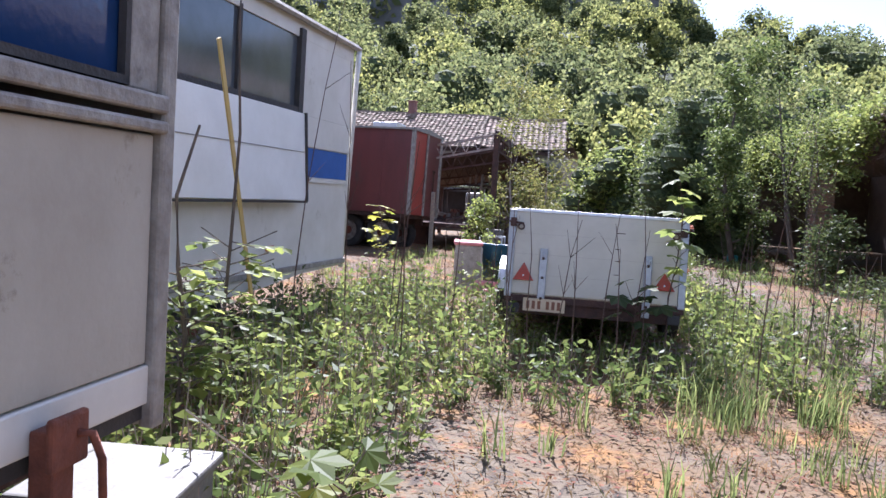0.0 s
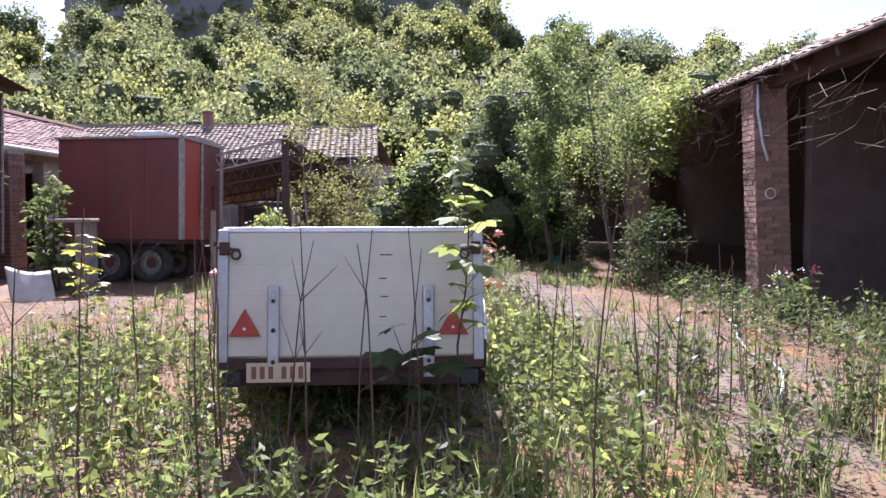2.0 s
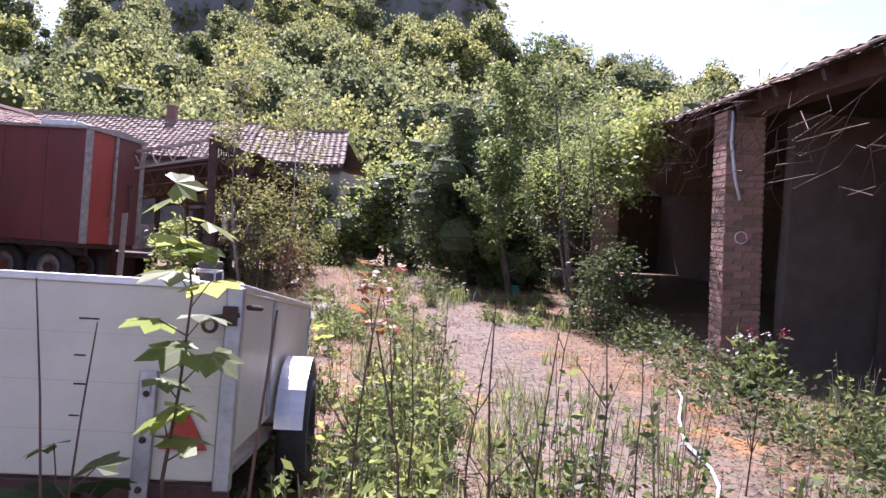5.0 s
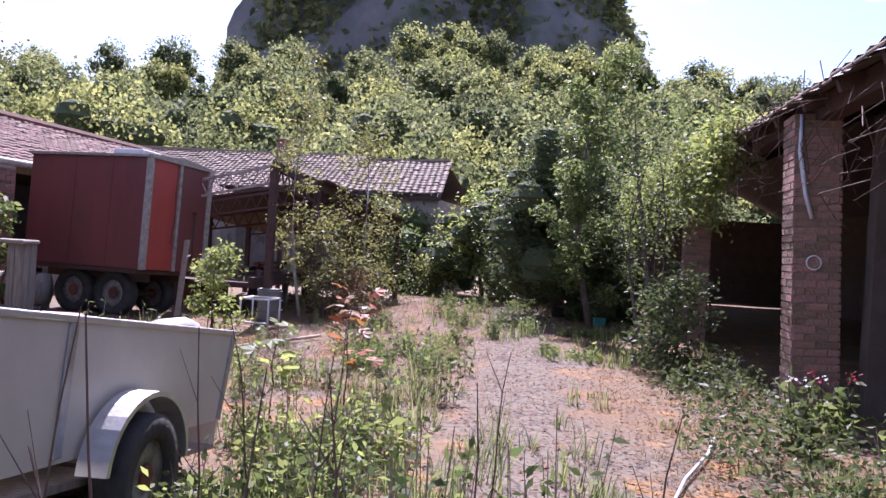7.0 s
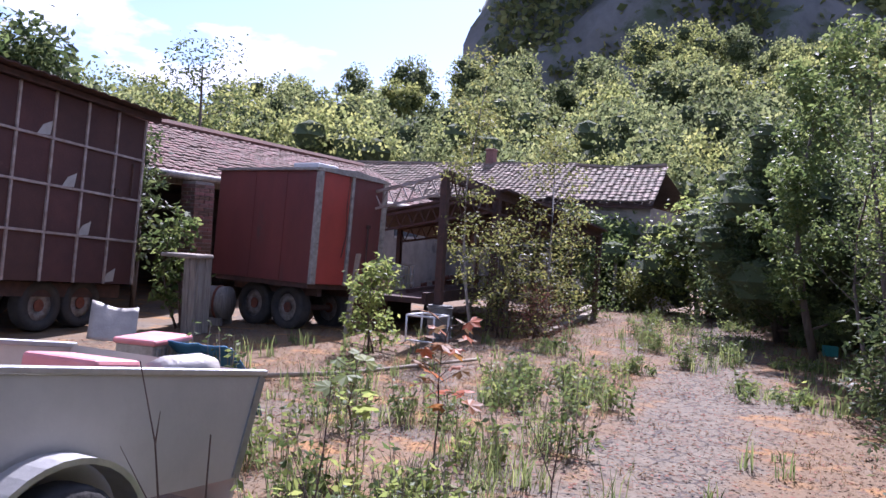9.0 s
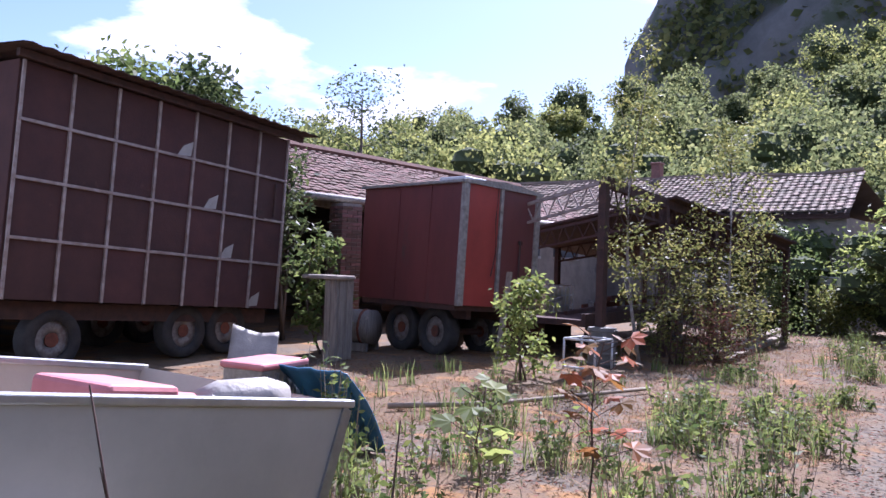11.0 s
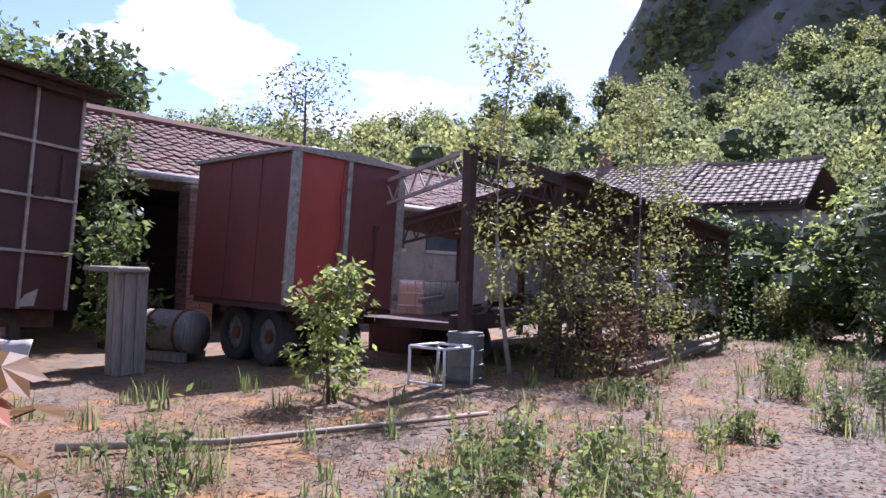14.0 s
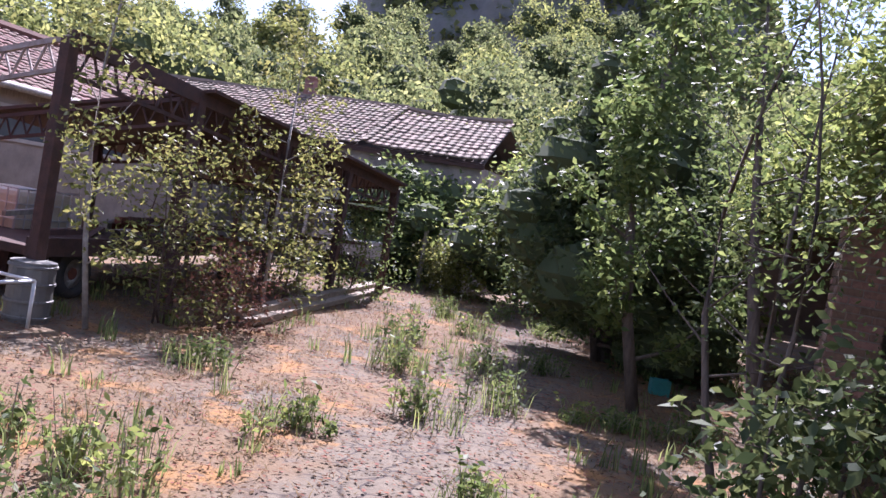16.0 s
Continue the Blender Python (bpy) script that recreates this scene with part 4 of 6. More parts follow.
def caravan():
    """The grey wagon body close by the path, propped on a rusty leg. Local: the side is x = 0, y runs back from its corner."""
    ob = thing("grey_caravan", (-0.53, -4.99, -0.05), "old grey panelled caravan body with a blue-dark window", "caravan", 5.0)
    ob.scale = (0.85, 0.85, 0.85)

    def pan(y0, y1, z0, z1, x=0.0, t=0.03):
        return Shape().box((x - t / 2, (y0 + y1) / 2, (z0 + z1) / 2), (t, abs(y1 - y0), z1 - z0))
    part("side_panel", pan(-3.6, -0.07, 1.09, 1.66), "caravan_grey", ob, "weather-stained grey side panel", bevel=0.006)
    part("lower_band", pan(-3.6, -0.03, 0.985, 1.085, 0.003), "bus_white", ob, "pale lower band", bevel=0.006)
    for z, hgt in ((1.68, 0.03), (1.735, 0.045)):
        part("waist_rail", Shape().beam((0.012, -3.6, z), (0.012, -0.05, z), 0.035, hgt), "trim_grey", ob, bevel=0.008)
    part("corner_post", Shape().box((0.0, -0.035, 1.75), (0.045, 0.055, 1.66)), "trim_grey", ob, "peeling grey corner post", bevel=0.01)
    part("window_post", Shape().box((-0.01, -0.13, 2.1), (0.03, 0.12, 0.68)), "trim_grey", ob, bevel=0.006)
    part("window", pan(-3.5, -0.2, 1.78, 2.42, -0.02, 0.01), "blue_glass", ob, "dark blue window")
    part("window_seal", Shape().beam((-0.005, -3.5, 1.775), (-0.005, -0.19, 1.775), 0.02, 0.02).beam((-0.005, -0.20, 1.77), (-0.005, -0.20, 2.43), 0.02, 0.02), "black", ob)
    part("top_band", pan(-3.6, -0.03, 2.42, 2.6), "bus_grey", ob)
    part("roof", Shape().box((-0.9, -1.8, 2.62), (1.9, 3.7, 0.06)), "bus_grey", ob, bevel=0.02)
    part("end_panel", Shape().box((-0.9, -0.02, 1.75), (1.78, 0.03, 1.66)), "bus_grey", ob)
    part("back_panel", Shape().box((-0.9, -3.6, 1.75), (1.78, 0.03, 1.66)), "bus_grey", ob)
    part("far_panel", Shape().box((-1.8, -1.8, 1.75), (0.03, 3.6, 1.66)), "bus_grey", ob)
    part("floor_panel", Shape().box((-0.9, -1.8, 0.97), (1.78, 3.55, 0.05)), "black", ob)
    part("chassis_rail", Shape().box((-0.3, -1.8, 0.87), (0.08, 3.4, 0.16)).box((-1.5, -1.8, 0.87), (0.08, 3.4, 0.16)), "rust_dark", ob)
    wheel(ob, (-0.25, -2.5, 0.34), (1, 0, 0), 0.34, 0.18)
    wheel(ob, (-1.55, -2.5, 0.34), (1, 0, 0), 0.34, 0.18)
    part("axle", Shape().tube([(-1.55, -2.5, 0.34), (-0.25, -2.5, 0.34)], 0.03, 0.03, 8).box((-0.3, -2.5, 0.55), (0.08, 0.3, 0.45)).box((-1.5, -2.5, 0.55), (0.08, 0.3, 0.45)), "rust_dark", ob)
    leg = part("support_leg", Shape().box((0.035, -0.46, 0.52), (0.06, 0.065, 1.04)), "rust", ob, "rusty red support leg", bevel=0.006)
    part("head_plate", Shape().box((0.07, -0.46, 1.02), (0.02, 0.115, 0.11)), "rust", leg, bevel=0.008)
    part("crank", Shape().tube([(0.08, -0.44, 1.03), (0.105, -0.43, 1.03), (0.115, -0.41, 0.97), (0.11, -0.37, 0.55)], 0.009, 0.009, 8), "rust", leg, smooth=True)
    tk = thing("sheet_crate", (-0.80, -4.75, -0.12), "grey sheet-metal lid on an old crate", "crate", 12)
    part("lid", Shape().box((0, 0, 0.605), (0.40, 0.42, 0.03)), "sheet_dull", tk, bevel=0.008)
    part("body", Shape().box((0, 0, 0.295), (0.36, 0.38, 0.59)), "sheet_dull", tk, bevel=0.01)
    solo("thin_stick", Shape().tube([(-0.44, -5.02, 0.78), (-0.36, -4.6, 0.45)], 0.0025, 0.002, 5), "stalk_pale", "thin pale stick leaning at the caravan", "stick")


bus()
caravan()


# ---- wagons ----
def red_wagon():
    """The red box-bodied wagon: local x runs along the end face, y into its length."""
    a, b = Vector((-4.72, 9.28, 0)), Vector((-4.58, 10.95, 0))
    d = (b - a).normalized()
    turn = math.degrees(math.atan2(d.y, d.x))
    ob = thing("red_wagon", a, "red and maroon box wagon on wheels", "wagon", turn)
    w, ln, z0, z1 = (b - a).length, 2.3, 0.80, 2.62
    ob.matrix_world = ob.matrix_world @ Matrix.Translation((0, 0, 0.8)) @ Matrix.Rotation(radians(2.5), 4, "Y") @ Matrix.Translation((0, 0, -0.8))
    part("end_panel", Shape().box((0.38, 0.0, (z0 + z1) / 2), (0.76, 0.04, z1 - z0)), "red_paint", ob, "bright red end panel", bevel=0.004)
    part("end_door", Shape().box((1.22, 0.0, (z0 + z1) / 2), (0.88, 0.04, z1 - z0)), "maroon", ob, "maroon door panel", bevel=0.004)
    for x, wd in ((0.04, 0.11), (0.80, 0.06), (w - 0.04, 0.11)):
        part("end_post", Shape().box((x, -0.015, (z0 + z1) / 2), (wd, 0.07, z1 - z0 + 0.02)), "trim_grey", ob, bevel=0.006)
    s = part("side_panel", Shape().box((0.02, ln / 2, (z0 + z1) / 2), (0.05, ln, z1 - z0)), "maroon", ob, bevel=0.004)
    for k in (0.30, 0.62):
        part("seam", Shape().box((-0.010, ln * k, (z0 + z1) / 2), (0.012, 0.05, z1 - z0 - 0.04)), "maroon", s)
    part("side_panel", Shape().box((w - 0.02, ln / 2, (z0 + z1) / 2), (0.05, ln, z1 - z0)), "maroon", ob)
    part("back_panel", Shape().box((w / 2, ln, (z0 + z1) / 2), (w, 0.05, z1 - z0)), "maroon", ob)
    part("roof", Shape().prism([(-0.06, z1), (w / 2, z1 + 0.07), (w + 0.06, z1), (w + 0.06, z1 - 0.04), (-0.06, z1 - 0.04)], ln + 0.12, Matrix.Translation((0, -0.06, 0))), "trim_grey", ob)
    part("sill", Shape().box((w / 2, ln / 2, z0 - 0.04), (w - 0.05, ln - 0.1, 0.08)), "rust_dark", ob)
    part("roof_hatch", Shape().box((0.95, 1.0, z1 + 0.12), (0.5, 0.6, 0.16)), "alu", ob, bevel=0.015)
    for x in (0.42, w - 0.42):
        part("chassis_rail", Shape().box((x, ln / 2, z0 - 0.14), (0.10, ln - 0.3, 0.14)), "rust_dark", ob)
    for y in (0.7, ln - 0.8):
        part("axle", Shape().tube([(0.3, y, 0.37), (w - 0.3, y, 0.37)], 0.05, 0.05, 8), "rust_dark", ob)
        for x in (0.35, w - 0.35):
            wheel(ob, (x, y, 0.37), (1, 0, 0), 0.37, 0.22)
    part("door_bar", Shape().tube([(1.25, -0.05, 0.9), (1.25, -0.05, 1.8)], 0.015, 0.015, 6).box((1.25, -0.05, 1.8), (0.06, 0.04, 0.06)), "rust_dark", ob)
    part("cable", Shape().tube([(0.70, -0.05, 2.6), (0.66, -0.06, 2.1), (0.71, -0.05, 1.6), (0.62, -0.06, 1.25)], 0.008, 0.008, 5), "black", ob)
    solo("wood_prop", Shape().beam((0, 0, 0), (0.02, 0.38, 1.30), 0.09, 0.035), "wood_plank", "weathered plank leaning against the red wagon", "plank").matrix_world = pose(-4.30, 9.75, 0.0, 0, -6, 0)
    bar = thing("old_barrel", (-6.6, 9.0, 0.0), "battered grey barrel wrapped in sacking beside the wagon", "barrel", 20)
    part("body", Shape().tube([(-0.38, 0, 0.36), (-0.3, 0, 0.36), (0.3, 0, 0.36), (0.38, 0, 0.36)], 0.27, 0.27, 16), "wood_grey", bar, smooth=True)
    part("hoop", Shape().ring((-0.22, 0, 0.36), (1, 0, 0), 0.285, 0.26, 0.04, 20), "rust", bar)
    part("hoop", Shape().ring((0.22, 0, 0.36), (1, 0, 0), 0.285, 0.26, 0.04, 20), "rust", bar)
    part("cradle", Shape().box((0, 0.18, 0.06), (0.7, 0.08, 0.12)).box((0, -0.18, 0.06), (0.7, 0.08, 0.12)), "wood_grey", bar)


red_wagon()


def cage_wagon():
    """The brown panelled wagon with a grid of pale battens."""
    ob = thing("brown_wagon", (0, 0, 0), "tall brown panelled wagon with pale metal battens, nose down", "wagon")
    ln, z0, z1 = 4.19, 0.62, 3.18
    ob.matrix_world = Matrix.Translation((-7.05, 7.85, 1.0)) @ Matrix.Rotation(1.772, 4, "Z") @ Matrix.Rotation(0.056, 4, "Y") @ Matrix.Translation((-ln, 0, -1.0))
    cols = [0.02 + i * (ln - 0.04) / 7 for i in range(8)]
    rows = [z0, 1.28, 1.92, 2.545, z1]
    for i in range(7):
        for j in range(4):
            part("panel", Shape().box(((cols[i] + cols[i + 1]) / 2, 0.0, (rows[j] + rows[j + 1]) / 2), (cols[i + 1] - cols[i] - 0.01, 0.03, rows[j + 1] - rows[j] - 0.01)), "brown_panel", ob)
    for x in cols:
        part("batten", Shape().box((x, -0.03, (z0 + z1) / 2), (0.035, 0.03, z1 - z0)), "cage_metal", ob, bevel=0.004)
    for z in rows[1:4]:
        part("rail", Shape().box((ln / 2, -0.035, z), (ln, 0.028, 0.035)), "cage_metal", ob, bevel=0.004)
    part("end_panel", Shape().box((ln, 1.15, (z0 + z1) / 2), (0.04, 2.3, z1 - z0)), "brown_panel", ob)
    part("end_panel", Shape().box((0, 1.15, (z0 + z1) / 2), (0.04, 2.3, z1 - z0)), "brown_panel", ob)
    part("back_panel", Shape().box((ln / 2, 2.3, (z0 + z1) / 2), (ln, 0.04, z1 - z0)), "brown_panel", ob)
    n = 44
    rf = Shape()
    rf.v = [(-0.2 + (ln + 0.5) * i / n, y, z1 + 0.10 + 0.018 * (i % 2) + (0.16 if y > 1 else 0)) for y in (-0.35, 2.5) for i in range(n + 1)]
    rf.f = [(i, i + 1, n + 2 + i, n + 1 + i) for i in range(n)]
    k = len(rf.v)
    rf.v += [(x, y, z - 0.012) for x, y, z in rf.v]
    rf.f += [(k + n + 1 + i, k + n + 2 + i, k + i + 1, k + i) for i in range(n)] + [(i, k + i, k + i + 1, i + 1) for i in range(n)]
    part("corrugated_roof", rf, "rust_dark", ob, "corrugated dark sheet roof")
    part("eave_beam", Shape().beam((-0.1, -0.1, z1 + 0.04), (ln + 0.2, -0.1, z1 + 0.04), 0.06, 0.08), "rust_dark", ob)
    part("chassis_rail", Shape().box((ln / 2, 0.25, z0 - 0.12), (ln, 0.1, 0.2)), "rust_dark", ob)
    part("chassis_rail", Shape().box((ln / 2, 1.9, z0 - 0.12), (ln, 0.1, 0.2)), "rust_dark", ob)
    for x in (0.8, ln - 1.5, ln - 0.75):
        for y in (0.3, 2.0):
            wheel(ob, (x, y, 0.36 - 0.056 * (ln - x)), (0, 1, 0), 0.36, 0.22)
    for x, z in ((2.25, 2.58), (2.75, 1.95), (3.1, 1.31), (3.68, 0.66)):
        part("paper_scrap", Shape().add([(x - 0.12, -0.02, z - 0.02), (x + 0.1, -0.02, z), (x + 0.13, -0.021, z + 0.2), (x - 0.03, -0.02, z + 0.12)], [(0, 1, 2, 3)]), "white_plastic", ob, "torn pale scrap hanging on a panel")
    part("door_lock", Shape().box((ln - 0.50, -0.03, 1.98), (0.14, 0.04, 0.12)).box((ln - 0.22, -0.03, 2.22), (0.035, 0.04, 0.5)), "rust_dark", ob)


cage_wagon()


# ---- canopy ----
def canopy():
    """The collapsing steel lean-to with lattice trusses."""
    ob = thing("steel_canopy", (0, 0, 0), "rusty open steel canopy with lattice trusses", "canopy")
    front = [Vector((-3.20, 10.72 + 1.9 * k, 2.66 - 0.165 * k)) for k in range(5)]
    for p, q in zip(front, front[1:]):
        part("eave_beam", Shape().beam(p, q, 0.10, 0.16), "rust_dark", ob)
        t = Shape()
        m = 7
        for i in range(m):
            u0, u1 = p.lerp(q, i / m), p.lerp(q, (i + 1) / m)
            lo = (u0 + u1) / 2 - Vector((0, 0, 0.32))
            t.beam(u0, lo, 0.02, 0.02).beam(lo, u1, 0.02, 0.02)
        t.beam(p - Vector((0, 0, 0.33)), q - Vector((0, 0, 0.33)), 0.04, 0.04)
        part("lattice", t, "rust_dark", ob)
    for k, p in enumerate(front):
        post = Vector((p.x, p.y, 0))
        part("post", Shape().beam(post, p, 0.12, 0.12), "rust_dark", ob, bevel=0.006)
        e = p + Vector((-3.4, 0.1, -0.72 + 0.10 * k))
        part("post", Shape().beam(Vector((e.x, e.y, 0)), e, 0.10, 0.10), "rust_dark", ob)
        t, m = Shape(), 12
        crest = p.lerp(e, 0.0)
        for i in range(m):
            u0, u1 = p.lerp(e, i / m), p.lerp(e, (i + 1) / m)
            lo = (u0 + u1) / 2 - Vector((0, 0, 0.28))
            t.beam(u0, lo, 0.018, 0.018).beam(lo, u1, 0.018, 0.018)
        t.beam(p, e, 0.05, 0.05).beam(p - Vector((0, 0, 0.29)), e - Vector((0, 0, 0.29)), 0.04, 0.04)
        part("truss", t, "cage_metal" if k == 0 else "rust_dark", ob)
    for i, (p, q) in enumerate(zip(front, front[1:])):
        if i == 0:
            continue
        sh = Shape()
        off = Vector((-3.5, 0.1, -0.62))
        sh.add([p + Vector((0.2, 0, 0.12)), q + Vector((0.2, 0, 0.12)), q + off + Vector((0, 0, 0.12)), p + off + Vector((0, 0, 0.12)),
                p + Vector((0.2, 0, 0.08)), q + Vector((0.2, 0, 0.08)), q + off + Vector((0, 0, 0.08)), p + off + Vector((0, 0, 0.08))],
               [(0, 1, 2, 3), (7, 6, 5, 4), (0, 4, 5, 1), (1, 5, 6, 2), (2, 6, 7, 3), (3, 7, 4, 0)])
        part("roof_sheet", sh, "rust_dark", ob)
    for z in (0.9, 1.55):
        part("cross_rail", Shape().beam(front[1] + Vector((-1.2, 0.5, z - 2.495)), front[4] + Vector((-0.4, 0, z - 2.0)), 0.05, 0.06), "rust_dark", ob)
    for k in range(9):
        u = 0.12 + k * 0.1
        p = front[1].lerp(front[4], u) + Vector((-1.0 - 0.3 * (k % 3), 0.4, 0))
        part("stud", Shape().beam((p.x, p.y, 0), (p.x + 0.03, p.y, 1.85), 0.05, 0.05), "wood_grey", ob)


canopy()


def yard_things():
    # white tube stand
    fr = thing("tube_stand", (-3.24, 9.86, 0), "white-painted tubular steel stand on the concrete", "stand", 4)
    w, d, h = 0.47, 0.5, 0.43
    for x in (0, w):
        for y in (0, d):
            part("leg", Shape().tube([(x, y, 0), (x, y, h)], 0.016, 0.016, 8), "pipe_white", fr, smooth=True)
    for p, q in (((0, 0), (w, 0)), ((0, d), (w, d)), ((0, 0), (0, d)), ((w, 0), (w, d))):
        part("rail", Shape().tube([(*p, h), (*q, h)], 0.016, 0.016, 8), "pipe_white", fr, smooth=True)
    part("foot_rail", Shape().tube([(0, 0, 0.05), (w, 0, 0.05)], 0.014, 0.014, 8), "pipe_white", fr)
    # keg
    kg = thing("steel_keg", (-3.10, 10.62, 0), "dull dark steel keg under the canopy edge", "keg")
    part("body", Shape().tube([(0, 0, 0), (0, 0, 0.04), (0, 0, 0.28), (0, 0, 0.52), (0, 0, 0.56)], 0.2, 0.2, 18), "sheet_dull", kg, smooth=False)
    for z in (0.05, 0.2, 0.36, 0.52):
        part("rib", Shape().ring((0, 0, z), (0, 0, 1), 0.215, 0.18, 0.03, 20), "sheet_dull", kg)
    # liquid container in its cage
    ibc = thing("container_cage", (-6.05, 11.9, -0.12), "yellowed plastic tank in a steel grid cage", "tank", 6)
    part("stand", Shape().box((0.5, 0.5, 0.33), (1.0, 1.0, 0.62)), "rust_dark", ibc)
    part("tank", Shape().box((0.5, 0.5, 0.92), (0.94, 0.94, 0.52)), "ibc", ibc, bevel=0.07)
    for i in range(8):
        part("cage_bar", Shape().tube([(i / 7, -0.01, 0.64), (i / 7, -0.01, 1.2)], 0.010, 0.010, 6), "alu", ibc)
        part("cage_bar", Shape().tube([(1.01, i / 7, 0.64), (1.01, i / 7, 1.2)], 0.010, 0.010, 6), "alu", ibc)
    for z in (0.66, 0.84, 1.02, 1.2):
        part("cage_hoop", Shape().tube([(-0.01, -0.012, z), (1.01, -0.012, z), (1.01, 1.0, z)], 0.010, 0.010, 6), "alu", ibc)
    # flatbed under the canopy
    fb = thing("low_flatbed", (-4.1, 11.35, 0), "rusty low flatbed frame loaded with scrap", "flatbed", 98)
    part("deck", Shape().box((2.4, 0.4, 0.55), (5.4, 1.5, 0.10)), "rust_dark", fb, bevel=0.01)
    part("side_rail", Shape().box((2.4, -0.36, 0.60), (5.5, 0.07, 0.2)), "rust_dark", fb)
    for x in (0.5, 4.2):
        wheel(fb, (x, -0.2, 0.28), (0, 1, 0), 0.28, 0.18)
    rng = random.Random(8)
    for i in range(16):
        p = Vector((-4.3 + rng.uniform(-0.8, 0.5), 11.5 + rng.uniform(0, 5.0), 0.62 + rng.uniform(0, 0.25)))
        q = p + Vector((rng.uniform(-0.6, 0.6), rng.uniform(0.5, 1.6), rng.uniform(-0.02, 0.14)))
        solo("scrap_bar", Shape().beam(p, q, rng.uniform(0.03, 0.12), rng.uniform(0.03, 0.10)), rng.choice(["rust_dark", "wood_grey", "rust"]), "scrap bar lying on the low flatbed", "scrap", group="scrap on the flatbed")
    # planks
    for k, (dx, z, tw) in enumerate(((0, 0.05, 0), (0.22, 0.05, 1.5), (0.10, 0.13, -1.0))):
        solo("timber_beam", Shape().beam((-2.42 + dx, 12.8, z), (-3.78 + dx + 0.02 * tw, 19.4, z), 0.16, 0.085), "wood_plank", "long weathered timber beam lying on the ground", "timber", group="timber beams", bevel=0.01)
    solo("long_pole", Shape().tube([(-2.55, 5.9, 0.05), (-2.02, 6.8, 0.05), (-1.54, 9.06, 0.05)], 0.028, 0.022, 7), "twig_pale", "long pale pole lying across the concrete", "pole", smooth=True)
    # garden hose
    hp = [(3.52, 5.1, 0.03), (3.42, 4.5, 0.03), (3.2, 3.7, 0.03), (3.06, 2.95, 0.03), (3.08, 2.4, 0.03), (3.02, 2.0, 0.03), (2.85, 1.5, 0.03), (2.69, 1.1, 0.03)]
    solo("garden_hose", Shape().tube(hp, 0.012, 0.012, 8), "hose", "pale blue-grey garden hose on the concrete", "hose", smooth=True)
    solo("dead_branch", Shape().tube([(3.75, 4.6, 0.04), (3.95, 4.0, 0.05), (4.2, 3.3, 0.03)], 0.012, 0.006, 6), "stem", "brown dead branch on the ground", "branch")
    # wire ring on the pier
    solo("wire_coil", Shape().ring((4.53, 6.705, 1.52), (0, 1, 0), 0.075, 0.062, 0.02, 20), "pipe_white", "coil of pale cable hung on the brick pier", "cable coil")
    solo("drain_hose", Shape().tube([(4.34, 6.70, 2.98), (4.34, 6.69, 2.6), (4.41, 6.69, 2.2), (4.49, 6.70, 1.95)], 0.022, 0.022, 8), "hose", "grey hose hanging down the brick pier", "hose", smooth=True)
    # small plastic crate under the elder
    gc = thing("green_crate", (2.25, 14.9, 0), "small teal plastic crate at the bush's foot", "crate", 20)
    gc.scale = (0.65, 0.65, 0.65)
    part("bottom", Shape().box((0, 0, 0.02), (0.34, 0.24, 0.03)), "teal", gc)
    for sx in (-1, 1):
        part("end_wall", Shape().box((sx * 0.165, 0, 0.16), (0.015, 0.24, 0.26)), "teal", gc, bevel=0.004)
        part("side_wall", Shape().box((0, sx * 0.115, 0.16), (0.315, 0.015, 0.26)), "teal", gc, bevel=0.004)
    # slab-clad crate
    cr = thing("slab_stack", (-5.92, 7.75, 0), "upright weathered boards under a pale stone slab", "boards", 8)
    for i in range(2):
        part("board", Shape().box((0.18 + i * 0.11, 0, 0.56), (0.10, 0.05, 1.12 + 0.03 * (i % 2))), "wood_grey", cr, bevel=0.006)
    for i in range(2):
        part("board", Shape().box((0.33, 0.10 + i * 0.15, 0.56), (0.05, 0.14, 1.12)), "wood_grey", cr, bevel=0.006)
    part("slab", Shape().box((0.08, 0.1, 1.145), (0.66, 0.4, 0.06)), "plaster", cr, bevel=0.02)
    # fallen white sheet and blue tarp heap
    rng = np.random.default_rng(6)
    sh, n = Shape(), 9
    for j in range(n):
        for i in range(n):
            u, v = i / (n - 1), j / (n - 1)
            sh.v.append((u * 0.60 - 0.30, v * 0.3, 0.02 + 0.46 * v - 0.08 * u + 0.03 * math.sin(u * 5 + v * 2) * v))
    sh.f = [(j * n + i, j * n + i + 1, (j + 1) * n + i + 1, (j + 1) * n + i) for j in range(n - 1) for i in range(n - 1)]
    ws = solo("white_sheet", sh, "white_plastic", "crumpled white plastic sheet leaning in the weeds", "sheet", smooth=True)
    ws.matrix_world = pose(-5.75, 6.55, 0, 0, 0, 45)
    mod = ws.modifiers.new("solid", "SOLIDIFY")
    mod.thickness = 0.012
    return


yard_things()


